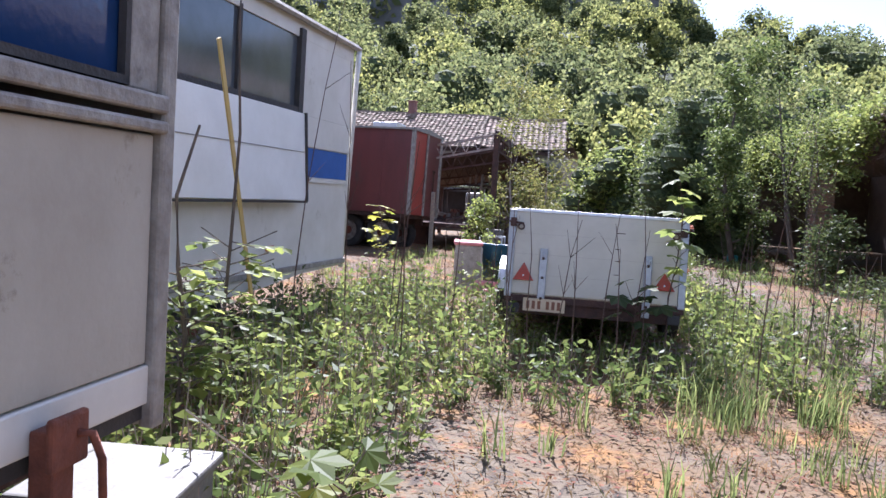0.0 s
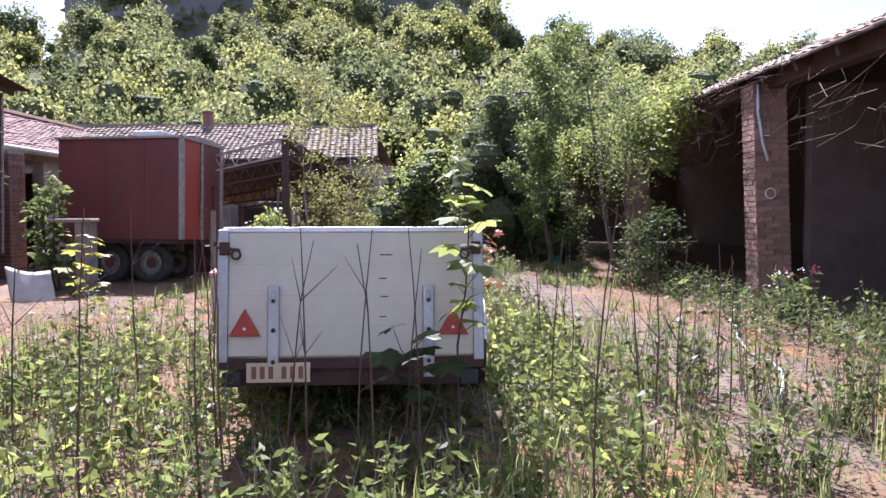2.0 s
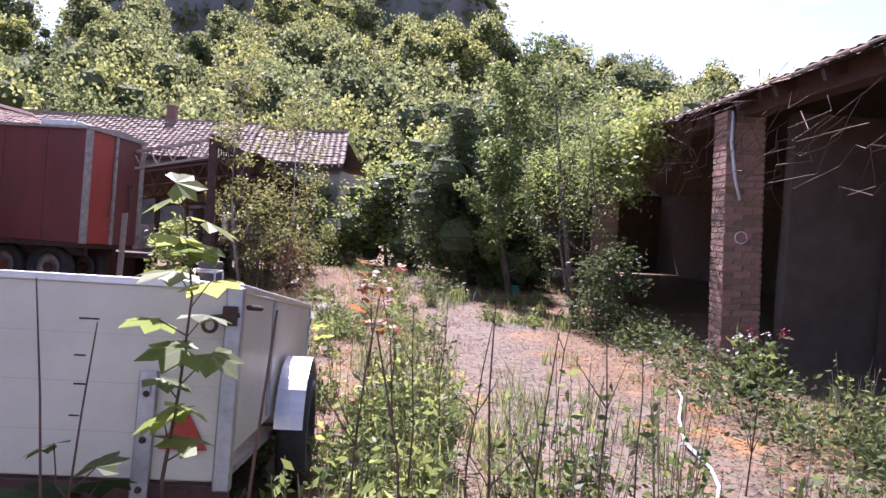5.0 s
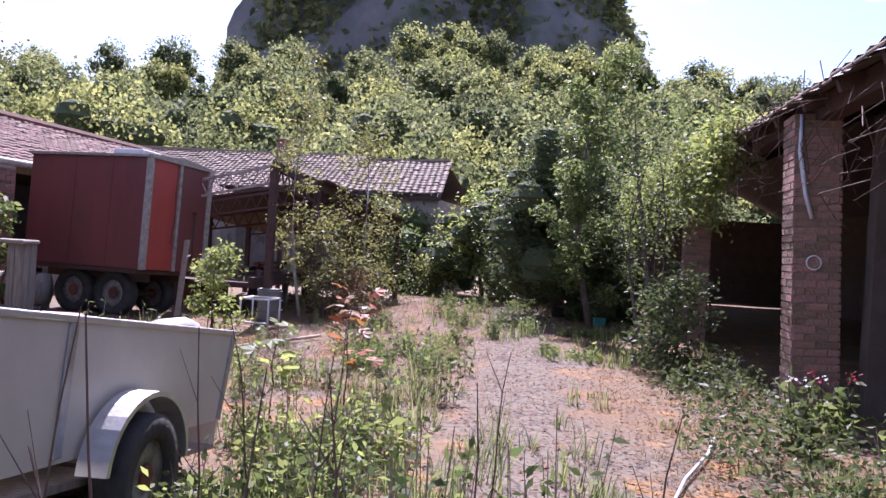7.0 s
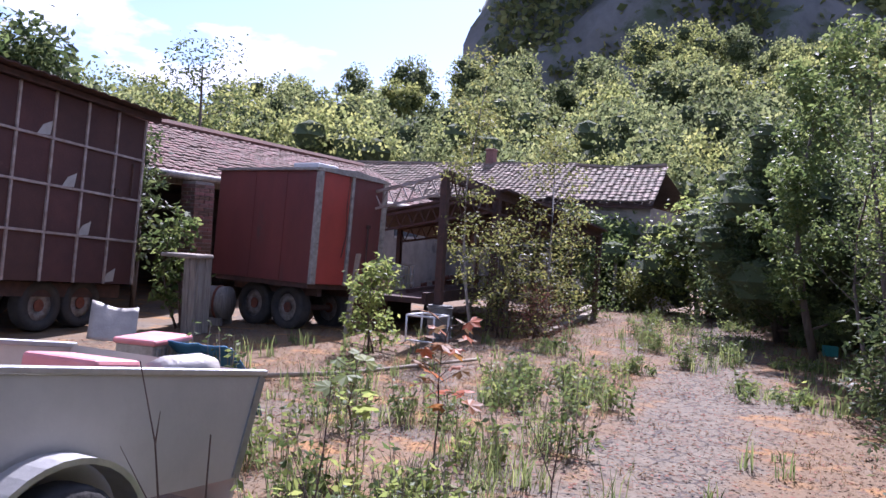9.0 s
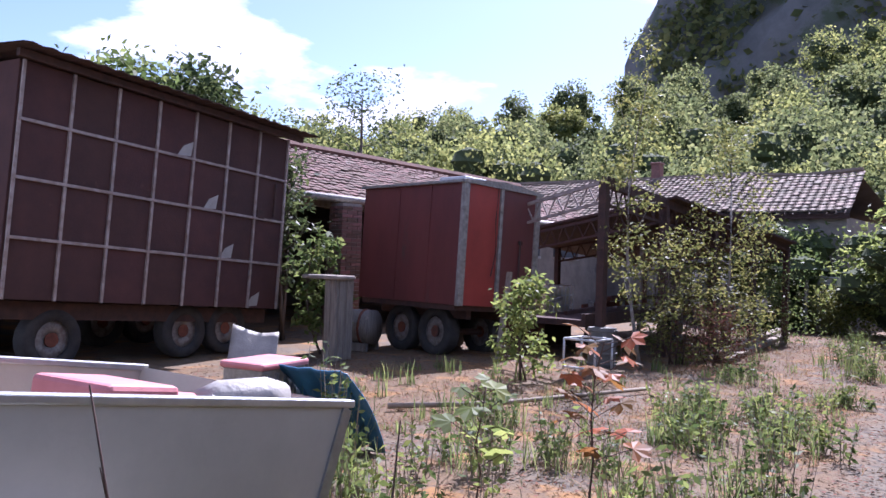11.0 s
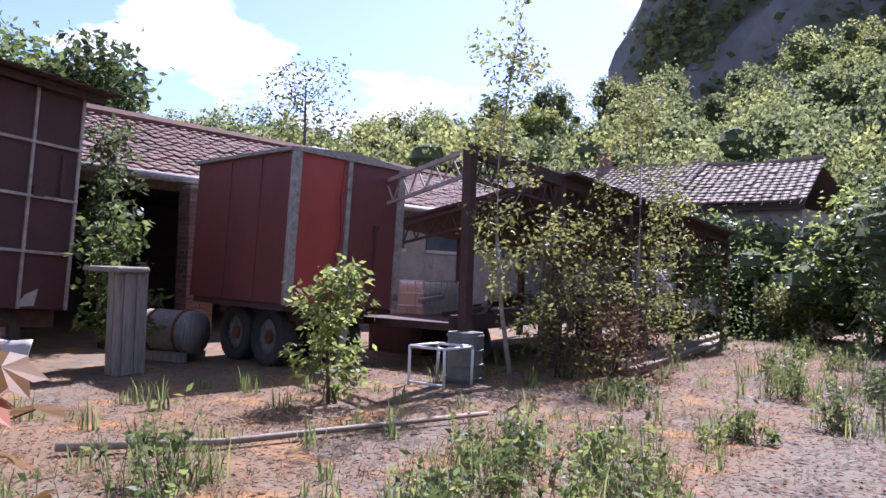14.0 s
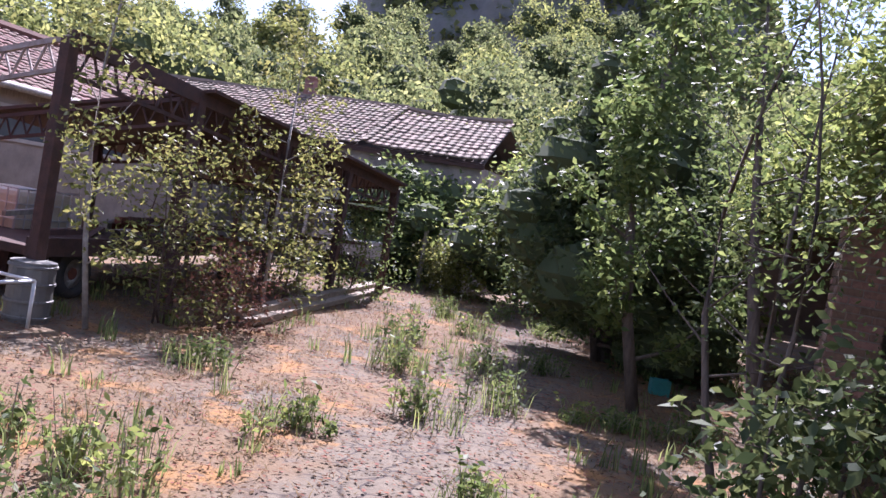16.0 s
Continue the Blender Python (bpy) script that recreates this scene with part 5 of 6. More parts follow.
def front_heap():
    """A chest beyond the trailer's nose with a tarpaulin hanging off it."""
    ct = thing("tool_chest", (-2.10, 4.20, 0), "grey ribbed metal chest with a faded red lid", "chest", 15)
    part("body", Shape().box((0, 0, 0.30), (0.36, 0.5, 0.60)), "trim_grey", ct, bevel=0.015)
    for i in range(5):
        part("rib", Shape().box((0.19, -0.2 + i * 0.1, 0.30), (0.02, 0.03, 0.54)), "galv", ct)
    part("lid", Shape().box((0, 0, 0.62), (0.40, 0.54, 0.05)), "pink", ct, "faded red plastic lid", bevel=0.02)
    n = 16
    s = Shape()
    for j in range(n):
        for i in range(n):
            u, v = i / (n - 1), j / (n - 1)
            fold = (0.05 * math.sin(u * 17 + v * 2) + 0.03 * math.sin(u * 31 + v * 5)) * (0.3 + v)
            s.v.append((u * 0.62 + 0.08 * v, v * 0.42 + fold, 0.60 * (1 - v) ** 0.7 + 0.03 + fold * 0.2))
    s.f = [(j * n + i, j * n + i + 1, (j + 1) * n + i + 1, (j + 1) * n + i) for j in range(n - 1) for i in range(n - 1)]
    tp = solo("blue_tarp", s, "tarp", "folded blue tarpaulin hanging off the chest", "tarpaulin", smooth=True)
    tp.matrix_world = pose(-1.90, 4.15, 0, 0, 0, 15)
    mod = tp.modifiers.new("solid", "SOLIDIFY")
    mod.thickness = 0.01
    r = Shape().box((0, 0, 0.03), (0.9, 0.3, 0.04)).box((0.1, 0.15, 0.10), (0.6, 0.25, 0.05))
    solo("red_sheet", r, "pink", "faded red plastic sheet on the ground", "sheet", bevel=0.01).matrix_world = pose(-1.65, 3.85, 0, 0, 0, 25)


front_heap()


def far_end():
    ob = thing("low_shed", (0, 0, 0), "low flat-roofed shed with a mossy pale roof", "shed")
    part("wall", Shape().box((-6.4, 22.9, 0.7), (3.4, 0.1, 1.4)), "barn_wall", ob)
    part("wall", Shape().box((-4.9, 22.5, 0.7), (0.1, 1.0, 1.4)), "plaster", ob)
    part("roof", Shape().box((-5.9, 22.3, 1.58), (4.5, 1.6, 0.07)), "moss_roof", ob, bevel=0.02)
    for x in (-8.0, -5.9, -3.8):
        part("post", Shape().beam((x, 21.6, 0), (x, 21.6, 1.55), 0.08, 0.08), "wood_grey", ob)
    cb = thing("white_cabin", (-3.68, 22.0, 0), "small white box cabin with a dark window", "cabin", -8)
    part("body", Shape().box((0.33, 0.3, 0.70), (0.68, 0.6, 1.40)), "white_plastic", cb, bevel=0.02)
    w = part("window", Shape().box((0.33, -0.005, 1.08), (0.34, 0.02, 0.22)), "glass", cb)
    part("frame", Shape().beam((0.33, -0.02, 0.97), (0.33, -0.02, 1.19), 0.02, 0.02), "pipe_white", w)
    # pale pickup half under the roof
    pk = thing("pickup_truck", (-5.2, 20.6, 0), "pale old pickup parked under the canopy's end", "truck", 12)
    part("bonnet", Shape().prism([(0, 0.45), (0.0, 0.80), (0.75, 0.86), (0.85, 0.45)], 1.4, Matrix.Identity(4)), "white_plastic", pk, bevel=0.04)
    part("cab", Shape().prism([(-1.1, 0.45), (-1.1, 1.38), (-0.45, 1.40), (0.0, 0.84), (0.0, 0.45)], 1.4, Matrix.Identity(4)), "white_plastic", pk, bevel=0.05)
    part("windscreen", Shape().add([(-0.40, 0.12, 1.33), (-0.40, 1.28, 1.33), (0.03, 1.28, 0.87), (0.03, 0.12, 0.87)], [(0, 1, 2, 3)]), "glass", pk)
    part("side_window", Shape().box((-0.72, -0.01, 1.10), (0.5, 0.02, 0.34)), "glass", pk)
    part("bumper", Shape().box((0.88, 0.7, 0.42), (0.08, 1.4, 0.14)), "rust", pk, bevel=0.02)
    for x in (0.4, -0.9):
        for y in (0.1, 1.3):
            wheel(pk, (x, y, 0.3), (0, 1, 0), 0.3, 0.18)


far_end()


# ---- trees and shrubs ----
tree("willow_tree", (3.10, 9.9, 0), 3.3, 0.70, "narrow-leaved young tree in front of the open barn", "tree", "leaf", count=2600, size=0.05, base=0.26, trunk=0.03, seed=21, limbs=12, stems=3, blob=0.5)
tree("ash_tree", (2.15, 13.4, 0), 4.75, 0.85, "slender green tree rising above the shrubs", "tree", "leaf", count=8500, size=0.10, base=0.08, trunk=0.07, seed=22, limbs=14, blob=0.45)
tree("elder_bush", (1.3, 16.6, 0), 3.7, 1.35, "big dense dark-green elder bush reaching to the ground", "bush", "leaf_dark", count=26000, size=0.095, base=0.04, trunk=0.10, seed=23, limbs=16, stems=3, blob=0.55, dense=True)
tree("elder_bush", (1.5, 20.4, 0), 3.6, 1.5, "dense green bush behind the elder", "bush", "leaf", count=14000, size=0.17, base=0.05, trunk=0.10, seed=24, limbs=14, stems=2, blob=0.55, dense=True)
tree("laurel_bush", (-1.4, 21.4, 0), 2.6, 1.6, "rounded green laurel bush before the long building", "bush", "leaf_light", count=9000, size=0.15, base=0.05, trunk=0.07, seed=25, limbs=12, stems=2, blob=0.55, dense=True)
tree("laurel_bush", (-4.6, 22.4, 0), 2.3, 1.3, "leafy bush against the long building's wall", "bush", "leaf", count=6000, size=0.15, base=0.05, trunk=0.06, seed=26, limbs=10, stems=2, blob=0.55, dense=True)
tree("grey_shrub", (-3.0, 21.2, 0), 0.95, 0.8, "low grey-green shrub at the yard's end", "shrub", "leaf_olive", count=4500, size=0.08, base=0.05, trunk=0.03, seed=27, limbs=9, stems=3, blob=0.55)
tree("maple_tree", (3.3, 12.0, 0), 4.1, 0.85, "leafy tree leaning out of the open barn", "tree", "leaf", count=1500, size=0.09, base=0.55, trunk=0.07, seed=28, limbs=11, lean=(-0.6, 0.4), blob=0.5)
tree("shrub", (3.3, 8.6, 0), 1.15, 0.55, "tangled shrub at the barn's open front", "shrub", "leaf_dark", count=2200, size=0.08, base=0.05, trunk=0.03, seed=29, limbs=9, stems=3, blob=0.5)
tree("young_birch", (-2.65, 10.9, 0), 4.1, 0.55, "tall thin young birch before the canopy", "tree", "leaf_olive", "bark_pale", count=2200, size=0.07, base=0.12, trunk=0.03, seed=30, limbs=16, blob=0.45)
tree("young_birch", (-2.55, 13.6, 0), 3.7, 0.7, "thin birch sapling with pale stems", "tree", "leaf_olive", "bark_pale", count=2400, size=0.07, base=0.15, trunk=0.03, seed=31, limbs=14, blob=0.45)
tree("canopy_shrub", (-2.6, 11.9, 0), 1.9, 0.75, "straggling half-dry shrub growing through the canopy", "shrub", "leaf_olive", "stem", count=2300, size=0.065, base=0.05, trunk=0.02, seed=32, limbs=12, stems=4, blob=0.5)
tree("canopy_shrub", (-2.9, 14.6, 0), 1.8, 0.85, "straggling shrub along the canopy's posts", "shrub", "leaf_olive", "stem", count=2300, size=0.07, base=0.05, trunk=0.02, seed=33, limbs=12, stems=4, blob=0.5)
tree("canopy_shrub", (-3.3, 17.2, 0), 1.5, 0.85, "green shrub at the canopy's far posts", "shrub", "leaf", "stem", count=2200, size=0.07, base=0.05, trunk=0.02, seed=34, limbs=12, stems=4, blob=0.5)
tree("canopy_shrub", (-2.2, 12.3, 0), 0.8, 0.6, "low reddish-brown shrub at the canopy's foot", "shrub", "litter", "stem", count=1500, size=0.06, base=0.05, trunk=0.02, seed=35, limbs=9, stems=3, blob=0.5)
tree("lime_sapling", (-2.95, 8.5, 0), 1.2, 0.36, "bushy bright-green sapling on the concrete", "sapling", "leaf_light", "stem", count=1100, size=0.085, base=0.10, trunk=0.018, seed=36, limbs=12, stems=2, blob=0.5)
tree("elder_shrub", (-6.30, 8.2, 0), 1.7, 0.34, "green elder shoots between the wagons", "shrub", "leaf", "stem", count=800, size=0.12, base=0.10, trunk=0.03, seed=37, limbs=12, stems=2, blob=0.5)
tree("elder_tree", (-8.35, 8.9, 0), 3.0, 0.45, "dark elder growing up past the barn's eave", "tree", "leaf_dark", count=1000, size=0.12, base=0.3, trunk=0.05, seed=41, limbs=12, stems=2, blob=0.5)
tree("oak_tree", (-21.5, 13.5, 0), 6.6, 2.8, "broad green tree behind the brick barn", "tree", "leaf_dark", count=14000, size=0.3, base=0.3, trunk=0.2, seed=38, limbs=14, blob=0.5)
tree("oak_tree", (-19.5, 10.2, 0), 5.8, 2.3, "green tree showing over the brown wagon", "tree", "leaf", count=11000, size=0.28, base=0.3, trunk=0.18, seed=39, limbs=12, blob=0.5)
tree("bare_tree", (-27.0, 27.0, 0), 9.6, 2.6, "sparse nearly bare tree against the sky", "tree", "leaf_dark", count=2600, size=0.22, base=0.35, trunk=0.2, seed=40, limbs=18, blob=0.5)


# ---- saplings with large leaves ----
def palmate(rng, c, r, tilt, lobes=5):
    """A flat hand-shaped leaf round its stalk's end."""
    v, f = [Vector(c)], []
    q = Euler((tilt + rng.uniform(-0.3, 0.3), rng.uniform(-0.5, 0.5), rng.uniform(0, 6.3))).to_matrix()
    for i in range(lobes):
        a = (i - (lobes - 1) / 2) * 0.85
        for da, k in ((-0.42, 0.70), (0.0, 1.0), (0.42, 0.70)):
            d = Vector((math.cos(a + da), math.sin(a + da), -0.22 * k + 0.05 * abs(da))) * r * k * (1 - 0.12 * abs(a))
            v.append(Vector(c) + q @ d)
        k = len(v) - 3
        f += [(0, k, k + 1), (0, k + 1, k + 2)]
    return v, f


def sapling(name, at, height, mat, label, count, r, seed, stem="stem", low=0.35, spread=0.16, thick=0.009, fine=False, high=1.0):
    rng = random.Random(seed)
    ob = thing(name, at, label, "sapling")
    st, lv = Shape(), Shape()
    pts = [Vector((rng.uniform(-0.012, 0.012) * k, rng.uniform(-0.012, 0.012) * k, height * k / 5)) for k in range(6)]
    st.tube(pts, thick, thick * 0.35, 6)
    for i in range(count):
        u = min(0.999, low + (high - low) * (i + rng.random()) / count)
        k = min(4, int(u * 5))
        p = pts[k].lerp(pts[k + 1], u * 5 - k)
        a = i * 2.5 + rng.uniform(-0.4, 0.4)
        reach = spread * rng.uniform(0.6, 1.3) * (1.2 - 0.5 * u)
        e = p + Vector((math.cos(a) * reach, math.sin(a) * reach, (0.05 + 0.06 * rng.random()) if not fine else rng.uniform(-0.02, 0.16)))
        st.tube([p, e], thick * 0.3, thick * 0.25, 4, False)
        if not fine:
            lv.add(*palmate(rng, e, r * rng.uniform(0.7, 1.2), rng.uniform(-0.3, 0.5)))
            continue
        for j in range(9):
            c = p.lerp(e, 0.35 + 0.1 * j) + Vector((0, 0, -0.012 * j))
            side = Vector((-math.sin(a), math.cos(a), 0)) * (1 if j % 2 else -1)
            out = Vector((math.cos(a), math.sin(a), 0))
            q = r * rng.uniform(0.6, 1.0)
            t = c + (side * 0.7 + out * 0.5) * q + Vector((0, 0, rng.uniform(-0.55, 0.25) * q))
            m = (c + t) / 2
            lv.add([c, m + out * q * 0.38 + Vector((0, 0, 0.1 * q)), t, m - out * q * 0.38], [(0, 1, 2, 3)])
    part("stem", st, stem, ob, kind="stuff")
    part("leaves", lv, mat, ob, kind="stuff")
    return ob


sapling("chestnut_seedling", (0.60, -0.20, 0), 1.48, "leaf_light", "chestnut seedling with large fingered leaves at the tailboard", 18, 0.125, 51, low=0.42, spread=0.08)
sapling("maple_seedling", (0.34, -0.30, 0), 0.60, "leaf_dark", "dark broad-leaved seedling under the tailboard", 12, 0.13, 52, low=0.5)
sapling("yellow_sapling", (-2.68, 2.2, 0), 1.05, "leaf_yellow", "yellow-leaved young sapling between trailer and bus", 22, 0.10, 53, low=0.45)
sapling("red_maple", (0.60, 4.3, 0), 1.02, "leaf_orange", "young maple with rust-red and brown leaves", 26, 0.115, 54, low=0.4, spread=0.2)
sapling("ash_sapling", (-1.42, -3.6, 0), 1.5, "leaf_light", "ash sapling with fresh green leaves beside the bus", 26, 0.095, 56, "bark", 0.22, 0.20, 0.016, True, 0.60)
sapling("ash_sapling", (-1.48, -3.15, 0), 2.5, "leaf_light", "tall bare-stemmed sapling beside the bus", 26, 0.095, 57, "bark", 0.14, 0.20, 0.011, True, 0.40)
sapling("sycamore_seedling", (-0.45, -4.2, 0), 0.36, "leaf_light", "sycamore seedling with big fresh leaves near the path", 10, 0.12, 58, low=0.4)
sapling("sycamore_seedling", (0.1, 4.0, 0), 0.75, "leaf_light", "light-green seedling beside the trailer's nose", 12, 0.11, 59, low=0.4)


# ---- ground cover ----
def blades(rng, cx, cy, n, h, spread, lean=0.45, width=0.006):
    """Bent tapering grass blades round a foot: five vertices and two faces each."""
    a = rng.uniform(0, 2 * math.pi, n)
    r = spread * np.sqrt(rng.random(n))
    base = np.stack([cx + r * np.cos(a), cy + r * np.sin(a), np.zeros(n)], 1)
    b = rng.uniform(0, 2 * math.pi, n)
    d = np.stack([np.cos(b), np.sin(b), np.zeros(n)], 1)
    s = np.stack([-np.sin(b), np.cos(b), np.zeros(n)], 1) * width
    hh = (h * rng.uniform(0.45, 1.25, n))[:, None]
    ln = (lean * rng.uniform(0.2, 1.2, n))[:, None] * hh
    up = np.array([0, 0, 1.0])
    m = base + up * hh * 0.6 + d * ln * 0.35
    t = base + up * hh + d * ln
    v = np.stack([base - s, base + s, m + s * 0.8, t, m - s * 0.8], 1).reshape(-1, 3)
    return v


def blade_mesh(name, chunks, mat, label, category):
    v = np.concatenate(chunks)
    n = len(v) // 5
    k = np.arange(n)[:, None] * 5
    f = np.concatenate([k + np.array([0, 1, 2]), k + np.array([0, 2, 4]), k + np.array([4, 2, 3])])
    tagged(np_mesh(name, v, f, mat), label, category, kind="stuff")


def free(x, y):
    """Open ground: not under the trailer, wagons or the bus."""
    if -0.75 < x < 0.75 and 0.1 < y < 2.5:
        return False
    if x < -2.2 - (y + 5.5) * 0.11 and y < 1.9:
        return False
    if x > 4.6 or x < -5.2 and y > 2:
        return False
    return True


def ground_cover():
    rng = np.random.default_rng(77)
    green, dry, herb, herb_light, herb_dark, shade, stems = [], [], [], [], [], [], Shape()

    def weed(x, y, h, w, n=70, light=False):
        """A leafy upright weed: stalks with narrow leaves."""
        m = max(4, n // 9)
        a, r = rng.uniform(0, 6.283, m), w * np.sqrt(rng.random(m))
        hh = h * rng.uniform(0.5, 1.15, m)
        foot = np.stack([x + r * np.cos(a) * 0.6, y + r * np.sin(a) * 0.6, np.zeros(m)], 1)
        tip = foot + np.stack([np.cos(a) * r * 0.8, np.sin(a) * r * 0.8, hh], 1)
        for p, q in zip(foot, tip):
            stems.tube([p, (p + q) / 2 + rng.normal(0, 0.01, 3), q], 0.004, 0.002, 3, False)
        k = rng.integers(0, m, n)
        u = 0.12 + 0.88 * rng.random(n)[:, None]
        p = foot[k] * (1 - u) + tip[k] * u + rng.normal(0, 0.015, (n, 3))
        (herb_light if light else herb).append(p)

    # lush weeds by the bus and round the trailer
    for _ in range(330):
        x, y = rng.uniform(-2.9, -0.55), rng.uniform(-4.6, 2.6)
        if free(x, y) and rng.random() < 0.9:
            weed(x, y, rng.uniform(0.25, 0.62), 0.16, 60, rng.random() < 0.45)
    for _ in range(34):
        x, y = rng.uniform(-0.7, 0.7), rng.uniform(-1.9, -0.5)
        weed(x, y, rng.uniform(0.15, 0.34), 0.14, 45)
    for _ in range(50):
        x, y = rng.uniform(-0.6, 0.6), rng.uniform(-0.3, 2.3)
        weed(x, y, rng.uniform(0.15, 0.30) * (1 if y < 1.2 else 0.6), 0.14, 45)
    for _ in range(95):
        x, y = rng.uniform(0.75, 1.45), rng.uniform(-1.2, 3.6)
        weed(x, y, rng.uniform(0.25, 0.50), 0.15, 60, rng.random() < 0.6)
    for x, y, h in ((1.9, 1.0, 0.7), (2.3, 1.3, 0.75), (4.3, 2.6, 0.5), (4.6, 2.2, 0.6), (4.6, 3.3, 0.55), (2.1, -0.4, 0.5), (2.8, 0.5, 0.6)):
        for _ in range(6):
            weed(x + rng.normal(0, 0.16), y + rng.normal(0, 0.16), h * rng.uniform(0.6, 1.1), 0.15, 75)
    # weeds along the open barn's front, their shade put into a darker leaf colour
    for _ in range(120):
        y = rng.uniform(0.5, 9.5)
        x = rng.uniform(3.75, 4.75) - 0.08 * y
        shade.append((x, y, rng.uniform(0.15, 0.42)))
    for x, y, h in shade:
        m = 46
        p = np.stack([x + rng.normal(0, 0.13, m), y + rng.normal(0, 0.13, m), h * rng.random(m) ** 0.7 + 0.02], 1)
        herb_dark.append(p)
    # scattered clumps on the yard
    clumps = [(-0.7, 4.95, 0.55), (-1.4, 6.0, 0.5), (0.65, 4.75, 0.5), (0.99, 5.45, 0.5), (-0.3, 5.4, 0.4), (-0.43, 7.75, 0.35), (0.1, 8.4, 0.4), (0.3, 3.4, 0.45), (-0.5, 3.6, 0.6), (-1.6, 4.3, 0.65), (-1.0, 3.7, 0.7), (-2.1, 4.9, 0.5), (0.0, 6.7, 0.3),
              (-0.6, 8.2, 0.32), (0.5, 7.8, 0.34), (0.6, 7.1, 0.42), (-0.3, 7.2, 0.36), (1.1, 12.0, 0.45), (0.9, 11.0, 0.4), (-0.2, 12.6, 0.45), (0.4, 13.5, 0.5), (-0.8, 14.2, 0.45), (0.9, 14.4, 0.4), (-0.4, 16.0, 0.45),
              (-1.2, 10.7, 0.3), (0.2, 9.9, 0.3), (1.9, 12.4, 0.22), (2.3, 12.6, 0.22), (2.8, 12.9, 0.24), (2.2, 9.2, 0.2), (1.8, 9.4, 0.25), (3.2, 9.3, 0.25), (-1.5, 17.5, 0.4), (0.2, 17.8, 0.4), (-1.0, 19.0, 0.4)]
    for x, y, h in clumps:
        for _ in range(5):
            weed(x + rng.normal(0, 0.17), y + rng.normal(0, 0.17), h * rng.uniform(0.55, 1.15), 0.12, 60, rng.random() < 0.3)
        green.append(blades(rng, x, y, 70, h * 0.75, 0.30, 0.8, 0.004))
    for _ in range(420):
        x, y = rng.uniform(-4.5, 4.6), rng.uniform(-4, 21)
        if free(x, y) and (abs(x - 2.75 + 0.15 * y) > 0.8 or rng.random() < 0.15):
            green.append(blades(rng, x, y, 14, rng.uniform(0.06, 0.28), 0.08))
    for _ in range(240):
        x, y = rng.uniform(0.7, 4.9), rng.uniform(-3, 4.5)
        if y > 1.2 and 1.9 < x < 4.0 and rng.random() < 0.8:
            continue
        green.append(blades(rng, x, y, 26, rng.uniform(0.12, 0.36), 0.12, 0.8, 0.004))
    for _ in range(4200):
        x, y = rng.uniform(-4.8, 4.9), rng.uniform(-5.5, 21)
        if free(x, y) and (abs(x - 2.75 + 0.15 * y) > 0.85 or rng.random() < 0.12):
            dry.append(blades(rng, x, y, 16, rng.uniform(0.012, 0.06), 0.18, 3.0, 0.004))
    blade_mesh("grass", green, "grass", "tufts of green grass in the yard", "grass")
    blade_mesh("dry_grass", dry, "straw", "flattened straw-coloured dry grass", "grass")
    for name, pts, mat, label in (("weeds", herb, "leaf", "leafy green weeds and nettles"), ("pale_weeds", herb_light, "leaf_light", "pale-green leafy weeds"), ("shade_weeds", herb_dark, "leaf_dark", "weeds along the barn's front, coloured dark green for shade")):
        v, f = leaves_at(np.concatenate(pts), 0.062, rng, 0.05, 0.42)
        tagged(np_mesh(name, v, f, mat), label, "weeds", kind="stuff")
    solo("weed_stalks", stems, "twig_pale", "thin stalks of the weeds", "weeds", kind="stuff")
    # fallen leaves
    n = 125000
    p = np.stack([rng.uniform(-6, 5.2, n), rng.uniform(-5, 22, n), rng.uniform(0.004, 0.025, n)], 1)
    v, f = leaves_at(p, 0.040, rng, 0.0, 0.6)
    v = v.reshape(-1, 4, 3)
    v[:, :, 2] = p[:, None, 2] + (v[:, :, 2] - p[:, None, 2]) * 0.22 + 0.006
    tagged(np_mesh("leaf_litter", v.reshape(-1, 3), f, "litter"), "brown fallen leaves and moss scraps", "leaves", kind="stuff")


ground_cover()


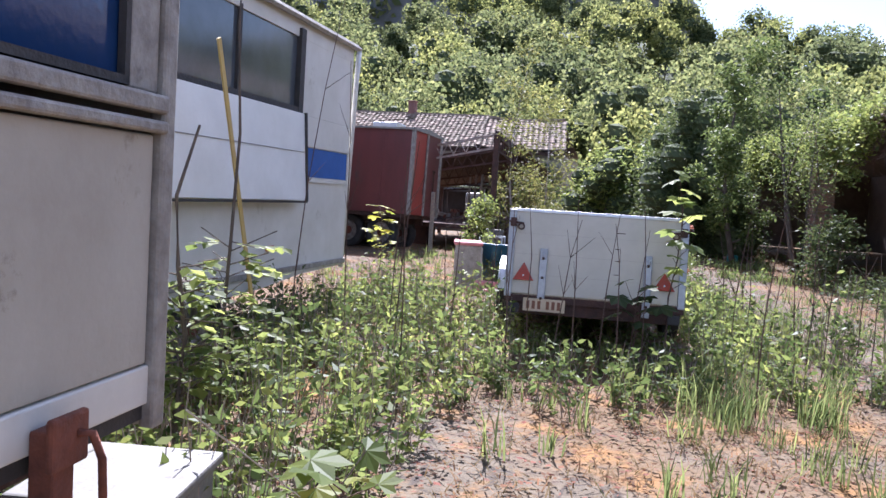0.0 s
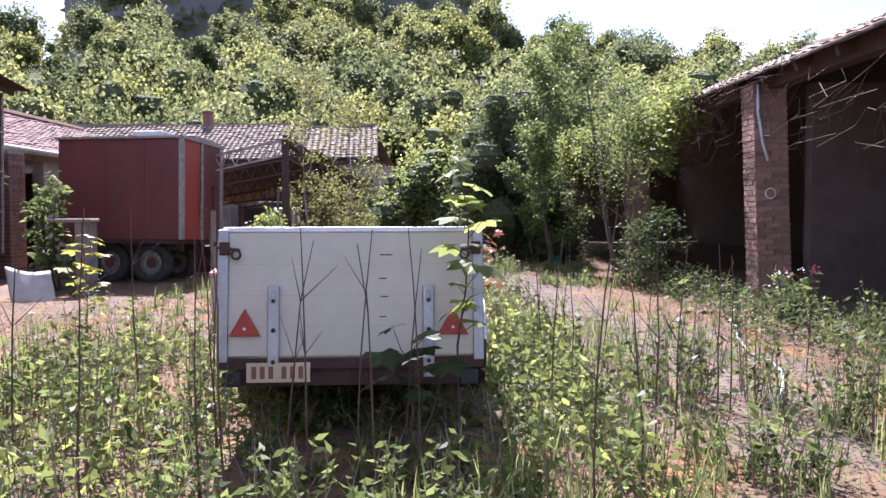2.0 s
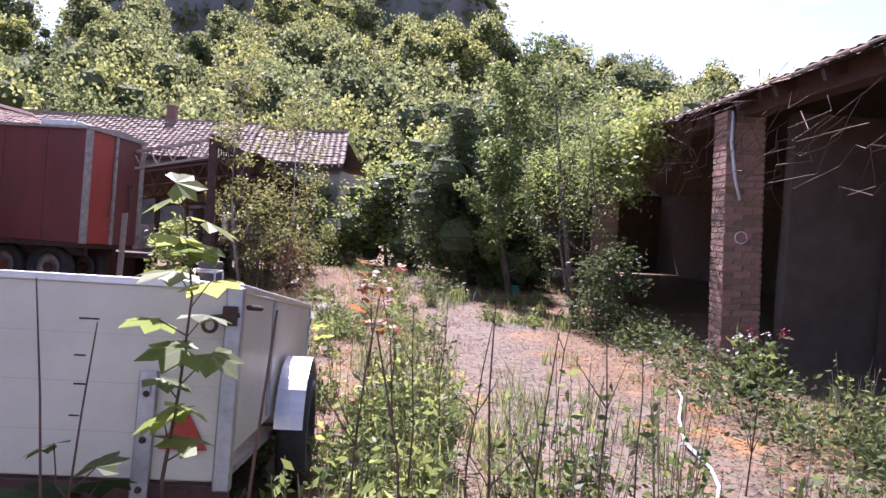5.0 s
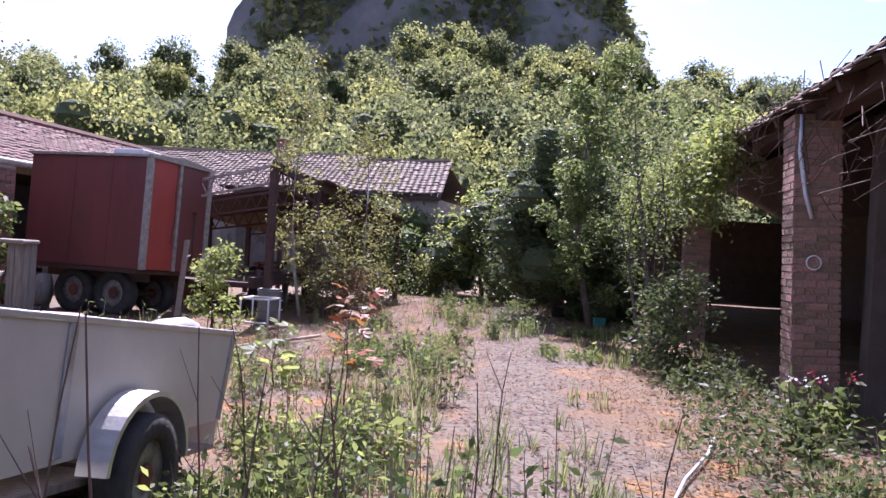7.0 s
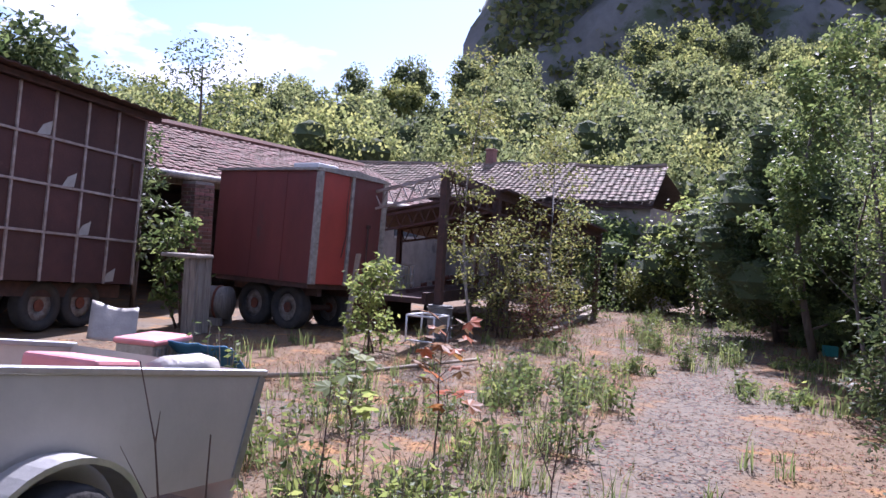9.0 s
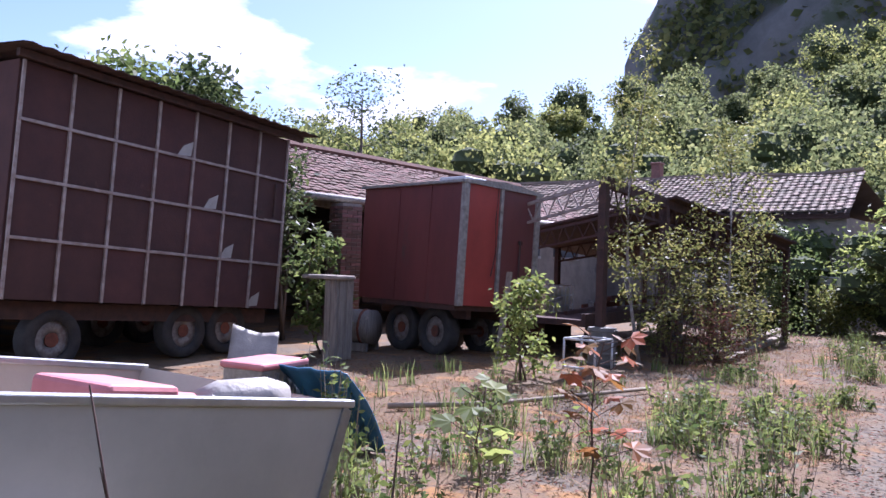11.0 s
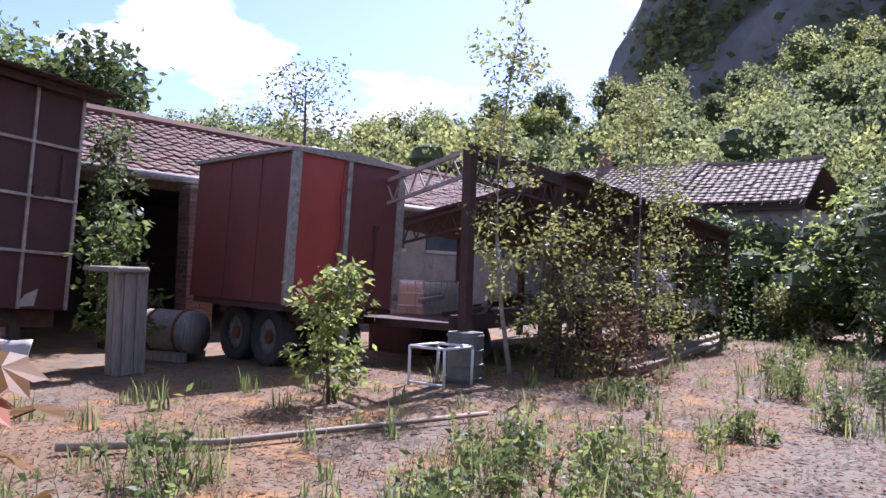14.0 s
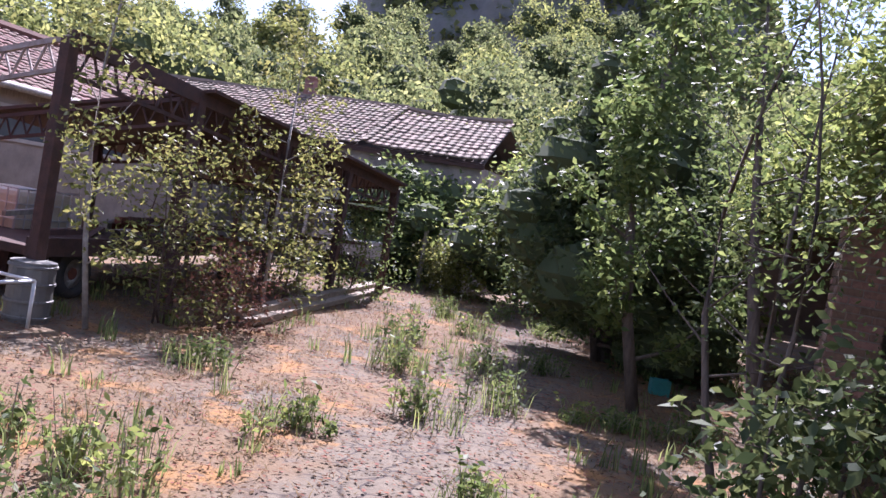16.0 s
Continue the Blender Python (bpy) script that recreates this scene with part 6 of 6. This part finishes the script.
def dead_stalks():
    """Tall thin dry stalks in front of the trailer and along the path."""
    rng = random.Random(12)
    spots = [(-0.52, -0.9, 1.25), (-0.33, -1.1, 1.2), (-0.22, -0.55, 1.15), (-0.05, -0.8, 1.3), (0.12, -0.5, 1.2), (0.28, -0.95, 1.15), (0.42, -0.6, 1.25), (-0.62, -0.4, 1.2), (0.33, -0.35, 1.1),
             (1.15, -1.25, 1.3), (1.45, -0.7, 1.2), (1.8, 0.2, 1.1), (1.62, -0.1, 1.25), (2.3, 0.9, 1.0), (2.05, 0.3, 1.1), (2.9, 1.2, 0.9), (-1.0, -1.9, 1.5), (-1.15, -1.6, 1.6), (-0.85, -1.3, 1.3),
             (-1.5, -0.7, 1.5), (-1.3, 0.2, 1.3), (-0.95, 0.5, 1.2), (-2.0, -1.4, 2.6), (-1.75, -1.0, 2.2), (1.3, 0.9, 1.1), (1.15, 1.6, 1.1), (1.55, 1.35, 1.0), (1.35, 2.1, 1.0), (2.1, 2.6, 0.9), (1.1, 0.3, 1.2)]
    for x, y, h in spots:
        s = Shape()
        bx, by = rng.uniform(-0.12, 0.12) * h, rng.uniform(-0.08, 0.08) * h
        pts = [Vector((x + bx * u * u + rng.uniform(-0.012, 0.012), y + by * u * u, h * u)) for u in (0, 0.25, 0.5, 0.75, 1)]
        s.tube(pts, 0.0062, 0.0022, 5, False)
        for _ in range(rng.randint(0, 4)):
            u = rng.uniform(0.45, 0.9)
            p = pts[int(u * 4)]
            s.tube([p, p + Vector((rng.uniform(-0.18, 0.18), rng.uniform(-0.1, 0.1), rng.uniform(0.1, 0.28)))], 0.003, 0.0012, 4, False)
        solo("dry_stalk", s, "stem", "tall thin dry brown stalk among the weeds", "stalk", group="dry stalks")


dead_stalks()


def valerian(at, seed, flower):
    rng = np.random.default_rng(seed)
    ob = thing("valerian_plant", at, "flowering valerian at the foot of the pier", "plant")
    st, lp, fp = Shape(), [], []
    for _ in range(13):
        a, r, h = rng.uniform(0, 6.28), rng.uniform(0.05, 0.3), rng.uniform(0.25, 0.62)
        p, q = np.array([r * 0.4 * math.cos(a), r * 0.4 * math.sin(a), 0]), np.array([r * math.cos(a), r * math.sin(a), h])
        st.tube([p, (p + q) / 2, q], 0.006, 0.004, 4, False)
        u = rng.random((15, 1))
        lp.append(p * (1 - u) + q * u + rng.normal(0, 0.03, (15, 3)))
        fp.append(q + rng.normal(0, 0.02, (6 if h > 0.5 else 0, 3)))
    tagged(part("stalks", st, "stem", ob), kind="stuff")
    v, f = leaves_at(np.concatenate(lp), 0.10, rng, 0.1)
    np_mesh("leaves", v, f, "leaf", parent=ob)
    v, f = leaves_at(np.concatenate(fp), 0.03, rng, 0, 0.8)
    tagged(np_mesh("flowers", v, f, flower, parent=ob), kind="stuff")


valerian((4.15, 4.95, 0), 61, "petal_white")
valerian((4.55, 5.6, 0), 62, "petal_red")


def vines():
    """Creepers hanging along the open barn's eave."""
    rng = np.random.default_rng(71)
    a, b, n = RB[0], RB[1], RB[3]
    st, pts = Shape(), []
    for k in range(95):
        u = rng.uniform(0.30, 0.72)
        p = np.array(a.lerp(b, u) + n * 0.42) + np.array([0, 0, 3.16])
        q = [p + np.array([rng.normal(0, 0.1), rng.normal(0, 0.3) + 0.25 * i, -rng.uniform(0.05, 0.28) * i + 0.1]) for i in range(5)]
        st.tube(q, 0.005, 0.003, 4, False)
        if u > 0.40:
            for c in q:
                pts.append(c + rng.normal(0, 0.13, (42, 3)))
    for k in range(26):
        yy = rng.uniform(2.0, 8.0)
        p = np.array([4.88 - 0.10 * yy + rng.normal(0, 0.12), yy, rng.uniform(2.4, 3.0)])
        q = [p + np.array([rng.normal(0, 0.08), 0.35 * i + rng.normal(0, 0.12), -0.10 * i + rng.normal(0, 0.10)]) for i in range(6)]
        st.tube(q, 0.0045, 0.003, 4, False)
    ob = thing("creeper", (0, 0, 0), "light-green creeper tangled along the barn's eave", "creeper")
    tagged(part("stems", st, "stem", ob), kind="stuff")
    v, f = leaves_at(np.concatenate(pts), 0.10, rng, 0.2)
    np_mesh("leaves", v, f, "leaf_light", parent=ob)


vines()
